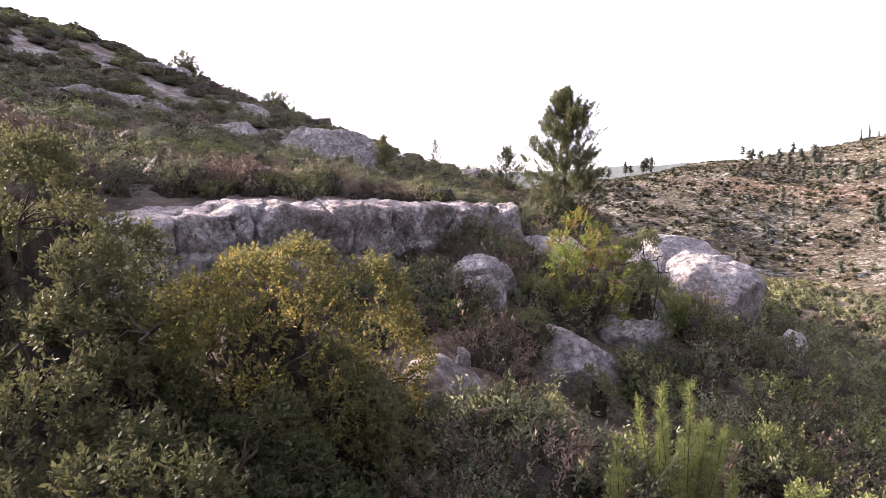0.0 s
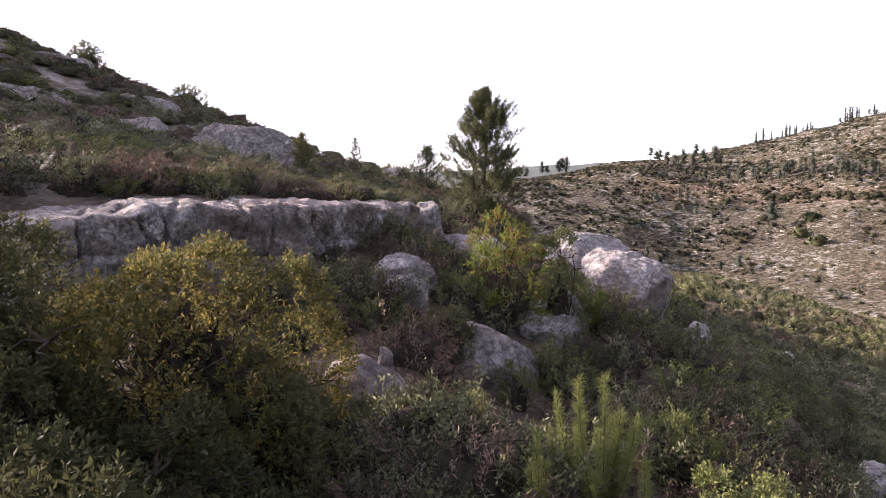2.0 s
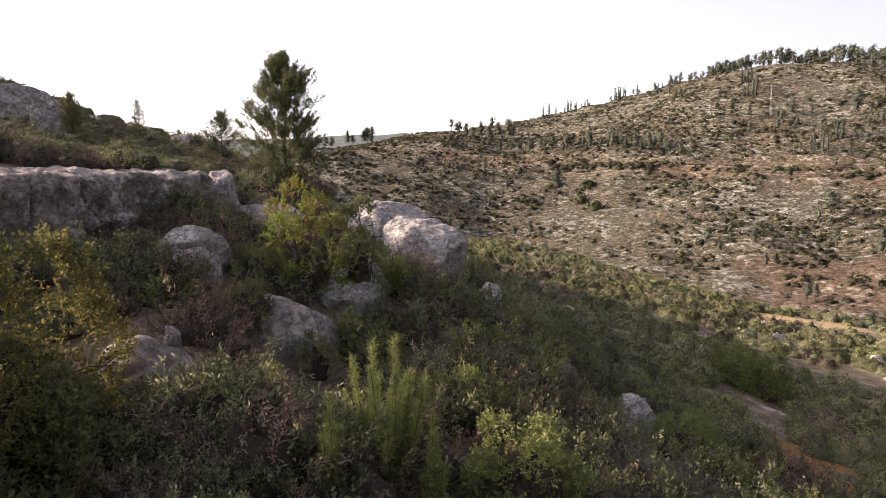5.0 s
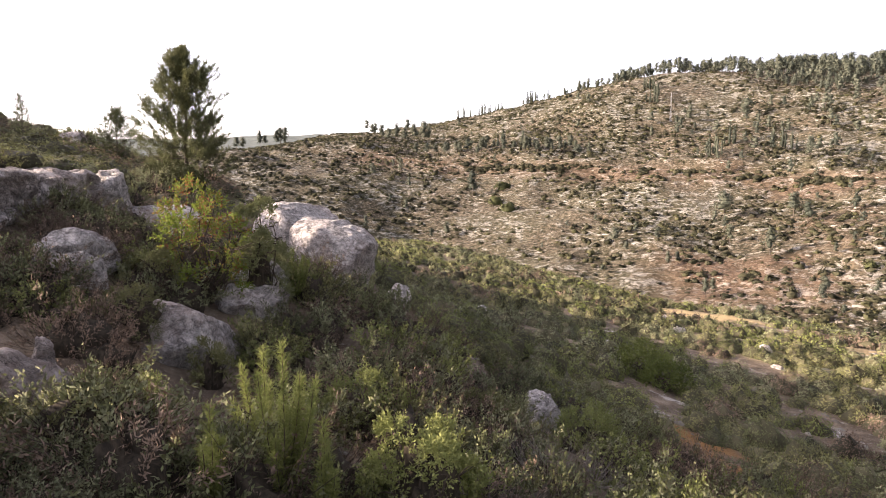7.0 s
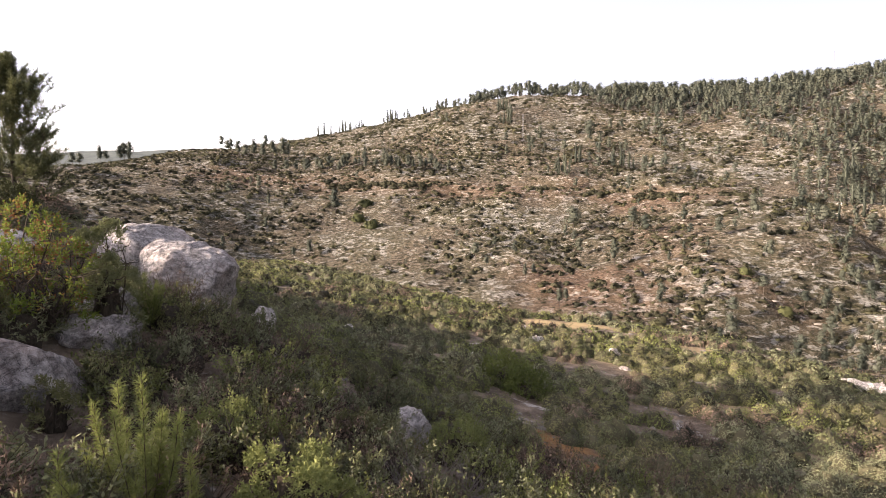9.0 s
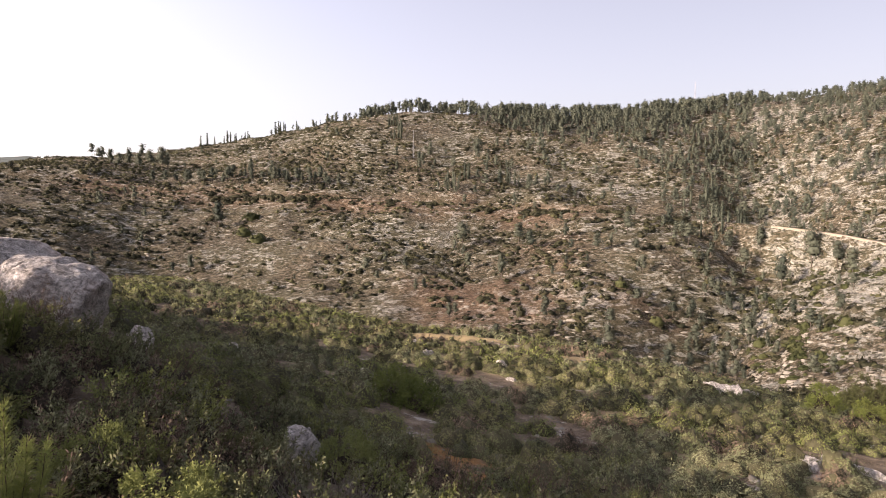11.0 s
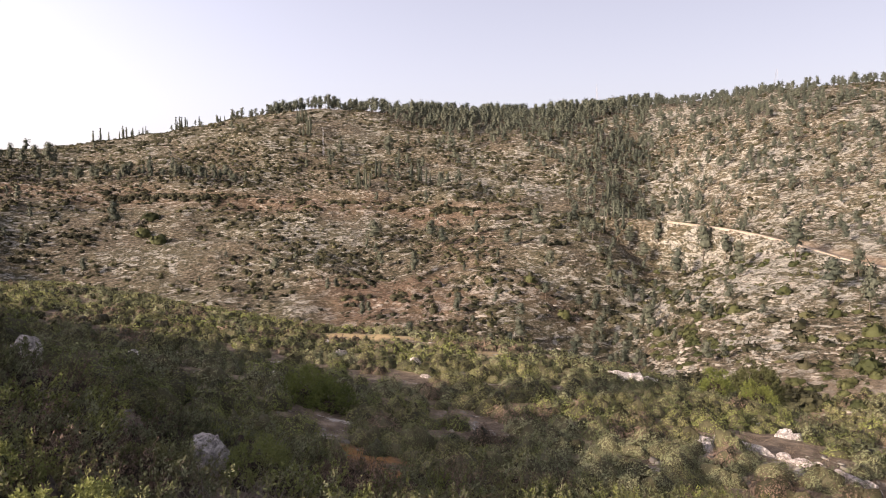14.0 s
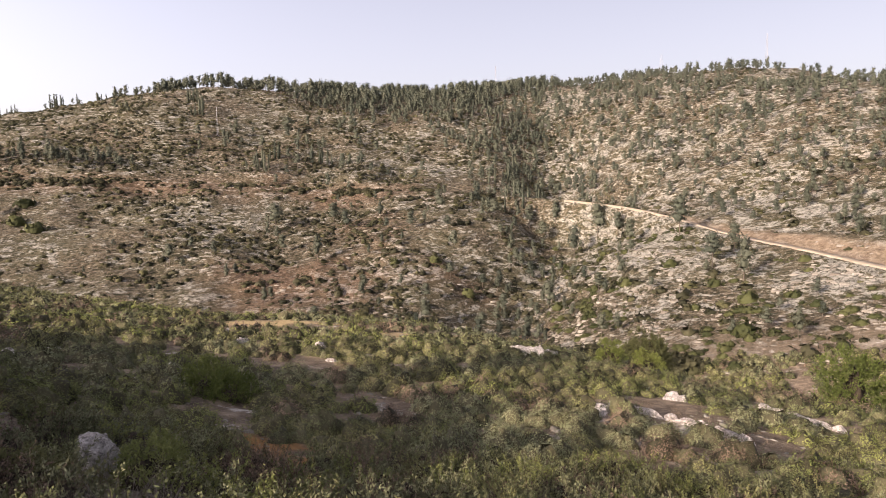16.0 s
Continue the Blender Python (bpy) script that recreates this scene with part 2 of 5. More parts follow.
LEAF = {
    # yellow third tone paints pale leaf tips and sun shining through the leaves
    "mastic": foliage("mastic_leaf", (0.061, 0.064, 0.022), (0.264, 0.242, 0.077), (0.26, 0.195, 0.05), 0.4, redden=0.06),
    "mastic_dark": foliage("dark_mastic_leaf", (0.038, 0.043, 0.019), (0.150, 0.146, 0.060), leafy=0.3),
    "sage": foliage("grey_green_leaf", (0.079, 0.088, 0.047), (0.247, 0.253, 0.139), leafy=0.2, contrast=0.35),
    "green": foliage("green_shrub_leaf", (0.064, 0.077, 0.026), (0.246, 0.268, 0.086), leafy=0.25, contrast=0.35),
    "dark": foliage("dark_shrub_leaf", (0.048, 0.056, 0.026), (0.200, 0.213, 0.096), leafy=0.2, contrast=0.35),
    "straw": foliage("dead_grass_blade", (0.10, 0.075, 0.05), (0.27, 0.205, 0.135), leafy=0.2),
    "brown": foliage("dry_brown_leaf", (0.073, 0.052, 0.037), (0.243, 0.176, 0.128), leafy=0.15, contrast=0.35),
    "olive": foliage("yellow_green_leaf", (0.071, 0.075, 0.031), (0.240, 0.235, 0.101), leafy=0.25, contrast=0.35),
    "bright": foliage("bright_green_leaf", (0.075, 0.115, 0.018), (0.22, 0.27, 0.05), (0.20, 0.085, 0.04), 0.4, redden=0.03),
    "bush_green": foliage("fresh_green_leaf", (0.046, 0.062, 0.016), (0.150, 0.174, 0.043), leafy=0.25),
    "needle": foliage("pine_needle", (0.040, 0.050, 0.022), (0.14, 0.15, 0.066), leafy=0.25),
    "shoot": foliage("young_pine_needle", (0.09, 0.11, 0.03), (0.22, 0.245, 0.075), leafy=0.4),
    "scrub_far": foliage("far_scrub_leaf", (0.014, 0.015, 0.008), (0.052, 0.051, 0.026), leafy=0.1, coarse=5.0),
    "scrub_green": foliage("far_olive_scrub_leaf", (0.022, 0.024, 0.011), (0.078, 0.076, 0.034), leafy=0.1, coarse=5.0),
    # dark cushions inside the scrub: shade of its gaps put into the colour
    "inner": foliage("gap_shade_leaf", (0.024, 0.022, 0.012), (0.092, 0.086, 0.046), leafy=0.05, coarse=16.0, contrast=1.0),
    "bank": foliage("bank_bush_leaf", (0.018, 0.023, 0.008), (0.065, 0.071, 0.026), leafy=0.15, coarse=8.0),
    # far trees: distance haze put into the colour, paler and bluer than near needles
    "far": foliage("hazed_tree_needle", (0.034, 0.042, 0.031), (0.088, 0.097, 0.068), leafy=0.2, coarse=2.2, contrast=0.3),
}


# ---- the land ----
def lattice(ix, iy, seed):
    h = (ix.astype(np.int64) * 374761393 + iy.astype(np.int64) * 668265263 + seed * 1442695041) & 0xFFFFFFFF
    h = ((h ^ (h >> 13)) * 1274126177) & 0xFFFFFFFF
    return ((h ^ (h >> 16)) & 0xFFFF) / 65535.0


def value_noise(x, y, seed=0):
    x, y = np.asarray(x, float), np.asarray(y, float)
    ix, iy = np.floor(x), np.floor(y)
    fx, fy = x - ix, y - iy
    fx, fy = fx * fx * (3 - 2 * fx), fy * fy * (3 - 2 * fy)
    a, b = lattice(ix, iy, seed), lattice(ix + 1, iy, seed)
    c, d = lattice(ix, iy + 1, seed), lattice(ix + 1, iy + 1, seed)
    return (a + (b - a) * fx) * (1 - fy) + (c + (d - c) * fx) * fy - 0.5


def fbm(x, y, octaves=4, seed=0):
    return sum(value_noise(x * 2.03**o + 17 * o, y * 2.03**o - 9 * o, seed + o) * 0.5**o for o in range(octaves))


def step(a, b, x):
    x = np.clip((np.asarray(x, float) - a) / (b - a), 0, 1)
    return x * x * (3 - 2 * x)


# Profiles of the land along bearings, shaped to fit the camera's view: bearing, distance, height over the eye.
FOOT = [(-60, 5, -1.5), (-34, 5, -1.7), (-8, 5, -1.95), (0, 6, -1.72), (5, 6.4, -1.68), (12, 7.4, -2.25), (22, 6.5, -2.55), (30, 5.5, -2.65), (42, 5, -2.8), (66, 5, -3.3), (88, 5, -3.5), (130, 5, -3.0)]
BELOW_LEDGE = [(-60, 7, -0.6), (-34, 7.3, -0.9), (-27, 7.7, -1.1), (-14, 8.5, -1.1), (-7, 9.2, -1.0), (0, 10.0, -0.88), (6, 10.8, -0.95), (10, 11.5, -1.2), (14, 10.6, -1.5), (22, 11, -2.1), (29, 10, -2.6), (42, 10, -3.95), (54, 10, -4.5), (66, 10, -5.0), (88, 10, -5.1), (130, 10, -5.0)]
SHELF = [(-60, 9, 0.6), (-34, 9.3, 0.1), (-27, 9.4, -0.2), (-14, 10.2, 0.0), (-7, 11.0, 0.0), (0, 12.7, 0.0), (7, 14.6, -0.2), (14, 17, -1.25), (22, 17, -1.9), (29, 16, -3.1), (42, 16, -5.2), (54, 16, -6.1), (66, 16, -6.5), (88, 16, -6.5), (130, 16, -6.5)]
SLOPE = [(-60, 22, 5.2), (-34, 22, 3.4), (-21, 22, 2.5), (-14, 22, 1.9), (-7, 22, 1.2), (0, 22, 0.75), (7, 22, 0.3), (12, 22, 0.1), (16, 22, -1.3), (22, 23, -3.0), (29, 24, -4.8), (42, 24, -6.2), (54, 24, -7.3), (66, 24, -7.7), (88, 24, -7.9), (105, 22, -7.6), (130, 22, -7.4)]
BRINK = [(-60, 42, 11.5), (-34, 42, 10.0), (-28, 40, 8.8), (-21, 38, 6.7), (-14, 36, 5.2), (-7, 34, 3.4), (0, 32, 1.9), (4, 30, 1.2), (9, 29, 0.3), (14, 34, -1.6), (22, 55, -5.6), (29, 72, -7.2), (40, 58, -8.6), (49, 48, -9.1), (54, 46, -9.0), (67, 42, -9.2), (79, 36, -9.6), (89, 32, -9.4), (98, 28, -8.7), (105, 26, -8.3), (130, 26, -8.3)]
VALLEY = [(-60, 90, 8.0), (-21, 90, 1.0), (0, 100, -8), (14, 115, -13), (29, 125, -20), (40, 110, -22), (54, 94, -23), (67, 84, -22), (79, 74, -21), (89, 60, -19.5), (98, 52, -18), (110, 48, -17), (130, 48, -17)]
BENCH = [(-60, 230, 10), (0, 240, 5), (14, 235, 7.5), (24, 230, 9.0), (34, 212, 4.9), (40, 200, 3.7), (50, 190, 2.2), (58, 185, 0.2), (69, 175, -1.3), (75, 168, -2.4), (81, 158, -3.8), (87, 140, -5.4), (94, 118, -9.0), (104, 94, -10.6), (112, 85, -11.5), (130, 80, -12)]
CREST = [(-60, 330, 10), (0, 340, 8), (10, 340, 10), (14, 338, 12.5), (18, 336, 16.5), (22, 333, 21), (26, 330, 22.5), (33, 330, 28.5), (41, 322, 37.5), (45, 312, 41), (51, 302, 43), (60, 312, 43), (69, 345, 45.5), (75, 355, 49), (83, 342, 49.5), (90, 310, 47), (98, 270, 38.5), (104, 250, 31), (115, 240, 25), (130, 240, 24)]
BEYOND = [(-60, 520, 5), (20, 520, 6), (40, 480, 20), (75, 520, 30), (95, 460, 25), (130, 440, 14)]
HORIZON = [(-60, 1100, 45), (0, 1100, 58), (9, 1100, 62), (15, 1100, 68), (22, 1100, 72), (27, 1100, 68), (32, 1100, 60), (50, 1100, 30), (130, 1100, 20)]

AZ = np.concatenate([np.arange(-180, -52, 4.0), np.arange(-52, 120, 0.45), np.arange(120, 181, 4.0)])
RINGS = np.concatenate([[0.0], np.geomspace(0.5, 60, 150), np.arange(61.9, 362, 1.9), np.geomspace(366, 3600, 36)])


def along(table, az, column):
    """A profile line's value at bearings, eased between its knots."""
    a = np.array(table, float)
    fine = np.arange(-60, 300.0)
    v = np.interp(fine, [*a[:, 0], 300], [*a[:, column], a[0, column]])
    pad = np.pad(v, 3, mode="wrap")
    v = sum(pad[n : n + len(v)] * w for n, w in enumerate((0.06, 0.12, 0.2, 0.24, 0.2, 0.12, 0.06)))
    return np.interp(np.mod(np.asarray(az, float) + 60, 360) - 60, [*fine, 300], [*v, v[0]])


def monotone(xs, ys, at):
    """Monotone cubic through (xs, ys), columns side by side, at the distances given."""
    h, d = np.diff(xs, axis=0), np.diff(ys, axis=0) / np.diff(xs, axis=0)
    m = np.zeros_like(ys)
    inner = np.where(d[:-1] * d[1:] > 0, 2 * d[:-1] * d[1:] / (d[:-1] + d[1:] + 1e-12), 0)
    m[1:-1], m[0], m[-1] = inner, 0, 0
    out = np.empty((len(at), xs.shape[1]))
    for c in range(xs.shape[1]):
        k = np.clip(np.searchsorted(xs[:, c], at) - 1, 0, len(h) - 1)
        s = np.clip((at - xs[k, c]) / h[k, c], 0, 1)
        out[:, c] = (1 + 2 * s) * (1 - s) ** 2 * ys[k, c] + s * (1 - s) ** 2 * h[k, c] * m[k, c] + s * s * (3 - 2 * s) * ys[k + 1, c] + s * s * (s - 1) * h[k, c] * m[k + 1, c]
    return out


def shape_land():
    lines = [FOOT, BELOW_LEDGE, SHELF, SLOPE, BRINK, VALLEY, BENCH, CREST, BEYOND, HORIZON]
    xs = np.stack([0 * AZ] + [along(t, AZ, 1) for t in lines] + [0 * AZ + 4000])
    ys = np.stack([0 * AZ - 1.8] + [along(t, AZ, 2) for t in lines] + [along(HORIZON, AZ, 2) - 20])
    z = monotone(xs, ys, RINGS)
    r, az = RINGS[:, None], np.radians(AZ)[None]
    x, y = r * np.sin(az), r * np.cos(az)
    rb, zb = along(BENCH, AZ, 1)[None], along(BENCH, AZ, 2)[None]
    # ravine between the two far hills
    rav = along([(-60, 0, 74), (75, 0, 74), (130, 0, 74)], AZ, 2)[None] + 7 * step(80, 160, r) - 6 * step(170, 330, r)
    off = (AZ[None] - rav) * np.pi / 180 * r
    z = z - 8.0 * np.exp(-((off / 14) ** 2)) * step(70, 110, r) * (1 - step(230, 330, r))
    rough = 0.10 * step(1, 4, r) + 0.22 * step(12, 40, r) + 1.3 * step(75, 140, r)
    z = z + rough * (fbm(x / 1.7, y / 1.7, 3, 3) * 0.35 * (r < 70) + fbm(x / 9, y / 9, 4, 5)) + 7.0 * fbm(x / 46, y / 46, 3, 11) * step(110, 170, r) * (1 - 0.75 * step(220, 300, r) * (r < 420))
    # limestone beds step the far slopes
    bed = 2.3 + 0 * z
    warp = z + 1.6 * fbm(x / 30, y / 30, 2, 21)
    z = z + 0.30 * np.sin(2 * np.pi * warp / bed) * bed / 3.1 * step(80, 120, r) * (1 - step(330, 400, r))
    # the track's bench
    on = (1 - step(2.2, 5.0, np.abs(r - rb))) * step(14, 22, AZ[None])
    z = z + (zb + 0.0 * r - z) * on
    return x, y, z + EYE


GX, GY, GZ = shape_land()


def height(x, y):
    """The ground's height at places."""
    x, y = np.asarray(x, float), np.asarray(y, float)
    r, a = np.hypot(x, y), np.degrees(np.arctan2(x, y))
    i = np.clip(np.interp(r, RINGS, np.arange(len(RINGS))), 0, len(RINGS) - 1.001)
    j = np.clip(np.interp(a, AZ, np.arange(len(AZ))), 0, len(AZ) - 1.001)
    i0, j0 = i.astype(int), j.astype(int)
    u, v = i - i0, j - j0
    return (GZ[i0, j0] * (1 - u) + GZ[i0 + 1, j0] * u) * (1 - v) + (GZ[i0, j0 + 1] * (1 - u) + GZ[i0 + 1, j0 + 1] * u) * v


def spot(bearing, dist, lift=0.0):
    x, y = dist * math.sin(radians(bearing)), dist * math.cos(radians(bearing))
    return Vector((x, y, float(height(x, y)) + lift))


def blob(az, r, az0, r0, wide, deep, x, y):
    """A patch of its own uneven outline on the ground."""
    d = np.hypot((az - az0) * np.pi / 180 * r / wide, (r - r0) / deep) + 0.9 * fbm(x / (0.5 * wide), y / (0.5 * wide), 4, 31)
    return 1 - step(0.75, 1.05, d)


def raw_mesh(name, verts, faces, material=None, smooth=False, normals=None):
    """A mesh from an array of corners and one of faces, all with the same number of corners."""
    me = bpy.data.meshes.new(name)
    verts, faces = np.asarray(verts, np.float32), np.asarray(faces, np.int32)
    n, k = faces.shape
    me.vertices.add(len(verts))
    me.vertices.foreach_set("co", verts.ravel())
    me.loops.add(n * k)
    me.loops.foreach_set("vertex_index", faces.ravel())
    me.polygons.add(n)
    me.polygons.foreach_set("loop_start", np.arange(0, n * k, k, dtype=np.int32))
    if smooth:
        me.polygons.foreach_set("use_smooth", np.ones(n, bool))
    me.update(calc_edges=True)
    if normals is not None:
        me.polygons.foreach_set("use_smooth", np.ones(n, bool))
        me.normals_split_custom_set_from_vertices(np.asarray(normals, np.float32))
    if material:
        me.materials.append(material)
    return me


def solid_mesh(name, body, material):
    """A mesh from corners, faces and normals."""
    return raw_mesh(name, body[0], body[1], material, False, body[2])


def land_mesh():
    n, m = GX.shape
    v = np.stack([GX, GY, GZ], -1).reshape(-1, 3)
    i, j = np.meshgrid(np.arange(n - 1), np.arange(m - 1), indexing="ij")
    a = (i * m + j).ravel()
    f = np.stack([a, a + 1, a + m + 1, a + m], 1)[:, ::-1]
    me = raw_mesh("ground", v, f, GROUND, True)
    az, r = np.broadcast_to(AZ[None], GX.shape), np.broadcast_to(RINGS[:, None], GX.shape)
    rb = np.broadcast_to(along(BENCH, AZ, 1)[None], GX.shape)
    x, y = GX, GY
    masks = {
        "stony": 0.8 * (1 - step(4, 14, az)) * step(10, 12, r) * (1 - step(60, 80, r)) + 0.8 * blob(az, r, 88, 19.5, 2.2, 1.2, x, y) + 0.8 * blob(az, r, 80, 22, 2.0, 0.8, x, y) + 0.8 * blob(az, r, 92, 16.0, 2.0, 1.0, x, y) + 0.8 * blob(az, r, 87.7, 16.6, 1.6, 0.9, x, y) + 0.8 * blob(az, r, 63, 19.2, 1.2, 0.9, x, y) + 0.8 * blob(az, r, 79.6, 17.2, 1.1, 0.7, x, y),
        "wooded_haze": step(480, 700, r),
        "far": step(62, 85, r) + step(0.72, 0.9, r / 60) * 0,
        "pale": step(76, 84, az + 3 * fbm(x / 20, y / 20, 2, 8)) * 0.8 + 0.2 * step(40, 56, az),
        "red": (1 - step(3, 13, np.abs(r - rb + 3 + 6 * fbm(x / 16, y / 16, 3, 9)))) * step(18, 26, az) * (1 - step(62, 76, az)) * 0.3
        + 0.4 * step(46, 54, az) * step(0.0, 0.35, fbm(x / 34, y / 34, 4, 41)) * step(90, 120, r) * (1 - step(170, 190, r)) * (az < 80),
        "cut": (1 - step(1.5, 6.0, np.abs(r - rb - 4 + 5 * fbm(x / 12, y / 12, 3, 10)))) * step(79, 84, az) * 0.8 + (1 - step(1.0, 3.2, np.abs(r - rb - 0.5 + 3 * fbm(x / 12, y / 12, 3, 10)))) * 0.55 * step(22, 30, az) * (1 - step(68, 75, az)),
        "orange": blob(az, r, 53.5, 15.3, 1.5, 1.3, x, y) + blob(az, r, 58.5, 12.5, 1.2, 1.7, x, y) + 0.5 * blob(az, r, 76, 12, 1.5, 0.8, x, y),
        "dry": blob(az, r, 53.5, 44.0, 5.0, 2.4, x, y) + blob(az, r, 66, 33, 5.0, 3.0, x, y) * 0.7 + blob(az, r, 71, 38, 6.0, 2.0, x, y) * 0.6,
    }
    for key, val in masks.items():
        at = me.attributes.new(key, "FLOAT", "POINT")
        at.data.foreach_set("value", np.clip(val, 0, 1).astype(np.float32).ravel())
    return me


ground = tagged(new("ground", land_mesh()), "rocky red-brown hillside with limestone scree and dry grass", "ground", kind="structure")


# ---- makers ----
def part(name, mesh, parent, label=""):
    ob = new(name, mesh)
    ob.parent = parent
    return tagged(ob, label)


def thing(name, m, label, category, group="", kind=""):
    ob = new(name)
    ob.empty_display_size = 0.2
    ob.matrix_world = m
    return tagged(ob, label, category, group, kind)


def at(v, turn=0.0, size=1.0):
    return Matrix.LocRotScale(v, Euler((0, 0, radians(turn))), (size, size, size) if isinstance(size, (int, float)) else size)


def unit(v):
    return v / (np.linalg.norm(v, axis=-1, keepdims=True) + 1e-9)


def leaves(rng, centres, out, length, width, cover=0.0, fold=0.25, tilt=0.42):
    """Leaf blades: a folded diamond at each centre that points along out, or lies across it by the share in cover."""
    n = len(centres)
    d = unit(out + rng.normal(0, 0.55, (n, 3)))
    side = unit(np.cross(d, unit(rng.normal(0, 1, (n, 3)) + (0, 0, 0.6))))
    if cover:
        flat = rng.uniform(0, 1, (n, 1)) < cover
        nrm = unit(unit(out) + rng.normal(0, tilt, (n, 3)))
        along_it = unit(np.cross(nrm, rng.normal(0, 1, (n, 3))))
        d = np.where(flat, along_it, d)
        side = np.where(flat, np.cross(nrm, along_it), side)
        centres = np.where(flat, centres - d * length * 0.5, centres)
    up = np.cross(side, d)
    l = (length * rng.uniform(0.65, 1.3, n))[:, None]
    w = (width * rng.uniform(0.7, 1.25, n))[:, None]
    v = np.stack([centres, centres + d * l * 0.5 + side * w * 0.5 + up * w * fold, centres + d * l, centres + d * l * 0.5 - side * w * 0.5 + up * w * fold], 1)
    return v.reshape(-1, 3), np.arange(4 * n).reshape(n, 4)


def rounded(v, f, own=0.45, low=0.08, squash=1.0):
    """Leaf faces turned outwards, with normals that follow the plant's rounded form more than each leaf's own lie."""
    f = f.copy()
    out = (v - (0, 0, low)) * (1, 1, squash)
    p = v[f]
    fn = unit(np.cross(p[:, 1] - p[:, 0], p[:, 2] - p[:, 0]))
    back = (fn * out[f].mean(1)).sum(1) < 0
    f[back] = f[back][:, ::-1]
    fn[back] *= -1
    n = unit(out)
    for k in range(f.shape[1]):
        n[f[:, k]] += own * fn
    return v, f, unit(n)


def tubes(paths, radii, sides=4):
    """Thin tapered stems along paths (arrays of points)."""
    vs, fs, base = [], [], 0
    ang = np.arange(sides) * 2 * np.pi / sides
    for p, (r0, r1) in zip(paths, radii):
        p = np.asarray(p, float)
        n = len(p)
        t = unit(np.gradient(p, axis=0))
        a = unit(np.cross(t, (0.31, 0.87, 0.38)))
        b = np.cross(t, a)
        r = np.linspace(r0, r1, n)[:, None, None]
        ring = p[:, None] + r * (np.cos(ang)[None, :, None] * a[:, None] + np.sin(ang)[None, :, None] * b[:, None])
        vs.append(ring.reshape(-1, 3))
        i, j = np.meshgrid(np.arange(n - 1), np.arange(sides), indexing="ij")
        q, k = (base + i * sides + j).ravel(), (base + i * sides + (j + 1) % sides).ravel()
        fs.append(np.stack([q, k, k + sides, q + sides], 1))
        base += n * sides
    return np.concatenate(vs), np.concatenate(fs)


def bent(rng, a, b, n=5, wob=0.08):
    """A crooked way from a to b."""
    a, b = np.asarray(a, float), np.asarray(b, float)
    s = np.linspace(0, 1, n)[:, None]
    p = a + (b - a) * s
    p[1:-1] += rng.normal(0, wob, (n - 2, 3)) * np.linalg.norm(b - a)
    return p


def shrub_meshes(seed, leaf, wide=0.5, tall=0.45, twigs=26, count=900, size=(0.03, 0.014), spiky=0.0, bare=0.0, thin=1.0):
    """A low dome of fine twigs with small leaves along their outer halves: (foliage, stems)."""
    rng = np.random.default_rng(seed)
    tips, paths, radii = [], [], []
    for n in range(twigs):
        a, e = rng.uniform(0, 2 * np.pi), np.arccos(rng.uniform(0.05, 1.0))
        k = rng.uniform(0.75, 1.12) * (1 + 0.22 * math.sin(3 * a + seed))
        tip = np.array([math.cos(a) * math.sin(e) * wide * k, math.sin(a) * math.sin(e) * wide * k, tall * (0.25 + 0.75 * math.cos(e)) * k])
        if spiky:
            tip[2] += spiky * rng.uniform(0, 1) ** 2
        root = np.array([*(tip[:2] * 0.12), 0.0])
        paths.append(bent(rng, root, tip, 3, 0.07))
        radii.append((0.010 * thin, 0.002 * thin))
        tips.append(paths[-1])
        for _ in range(1):
            q = paths[-1][1] * 0.4 + paths[-1][-1] * 0.6 + rng.normal(0, 0.16 * wide, 3) + (0, 0, 0.1 * tall)
            paths.append(np.array([paths[-1][1], q]))
            radii.append((0.005 * thin, 0.0015 * thin))
            tips.append(paths[-1])
    pick = rng.integers(0, len(tips), count)
    s = rng.uniform(0.3, 1.03, count) ** 0.75
    c, way = np.empty((count, 3)), np.empty((count, 3))
    for n, (k, u) in enumerate(zip(pick, s)):
        p = tips[k]
        f = u * (len(p) - 1)
        i = min(int(f), len(p) - 2)
        c[n] = p[i] + (p[i + 1] - p[i]) * (f - i)
        way[n] = p[i + 1] - p[i]
    c += rng.normal(0, 0.010 * wide / 0.5, c.shape)
    c[:, 2] = np.maximum(c[:, 2], 0.01)
    out = unit(way) * 0.6 + unit(rng.normal(0, 1, c.shape)) * 0.7 + (0, 0, 0.2)
    v, f = leaves(rng, c, out, *size)
    return (v, f), tubes(paths, radii, 3), None if bare else dome(seed, wide, tall, 0.5, 12, 10, 0.2)


def shrub_kind(name, label, seeds, leaf, stem, **form):
    """Several shrubs of one kind, as pairs of meshes to share."""
    made = []
    for s in seeds:
        f, t, core = shrub_meshes(s, leaf, **form)
        made.append((solid_mesh("foliage", rounded(*f, 0.7), LEAF[leaf]), raw_mesh("wood", *t, stem), core and raw_mesh("twig_mass", *core, TWIG_SHADE, True)))
    return name, label, made


def plant(kind, n, m, group="low shrubs on the slope"):
    name, label, made = kind
    ob = thing(name, m, label, "shrub", group)
    f, t, core = made[n % len(made)]
    part("foliage", f, ob)
    tagged(part("wood", t, ob), kind="stuff")
    if core:
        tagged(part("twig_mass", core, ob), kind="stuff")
    return ob


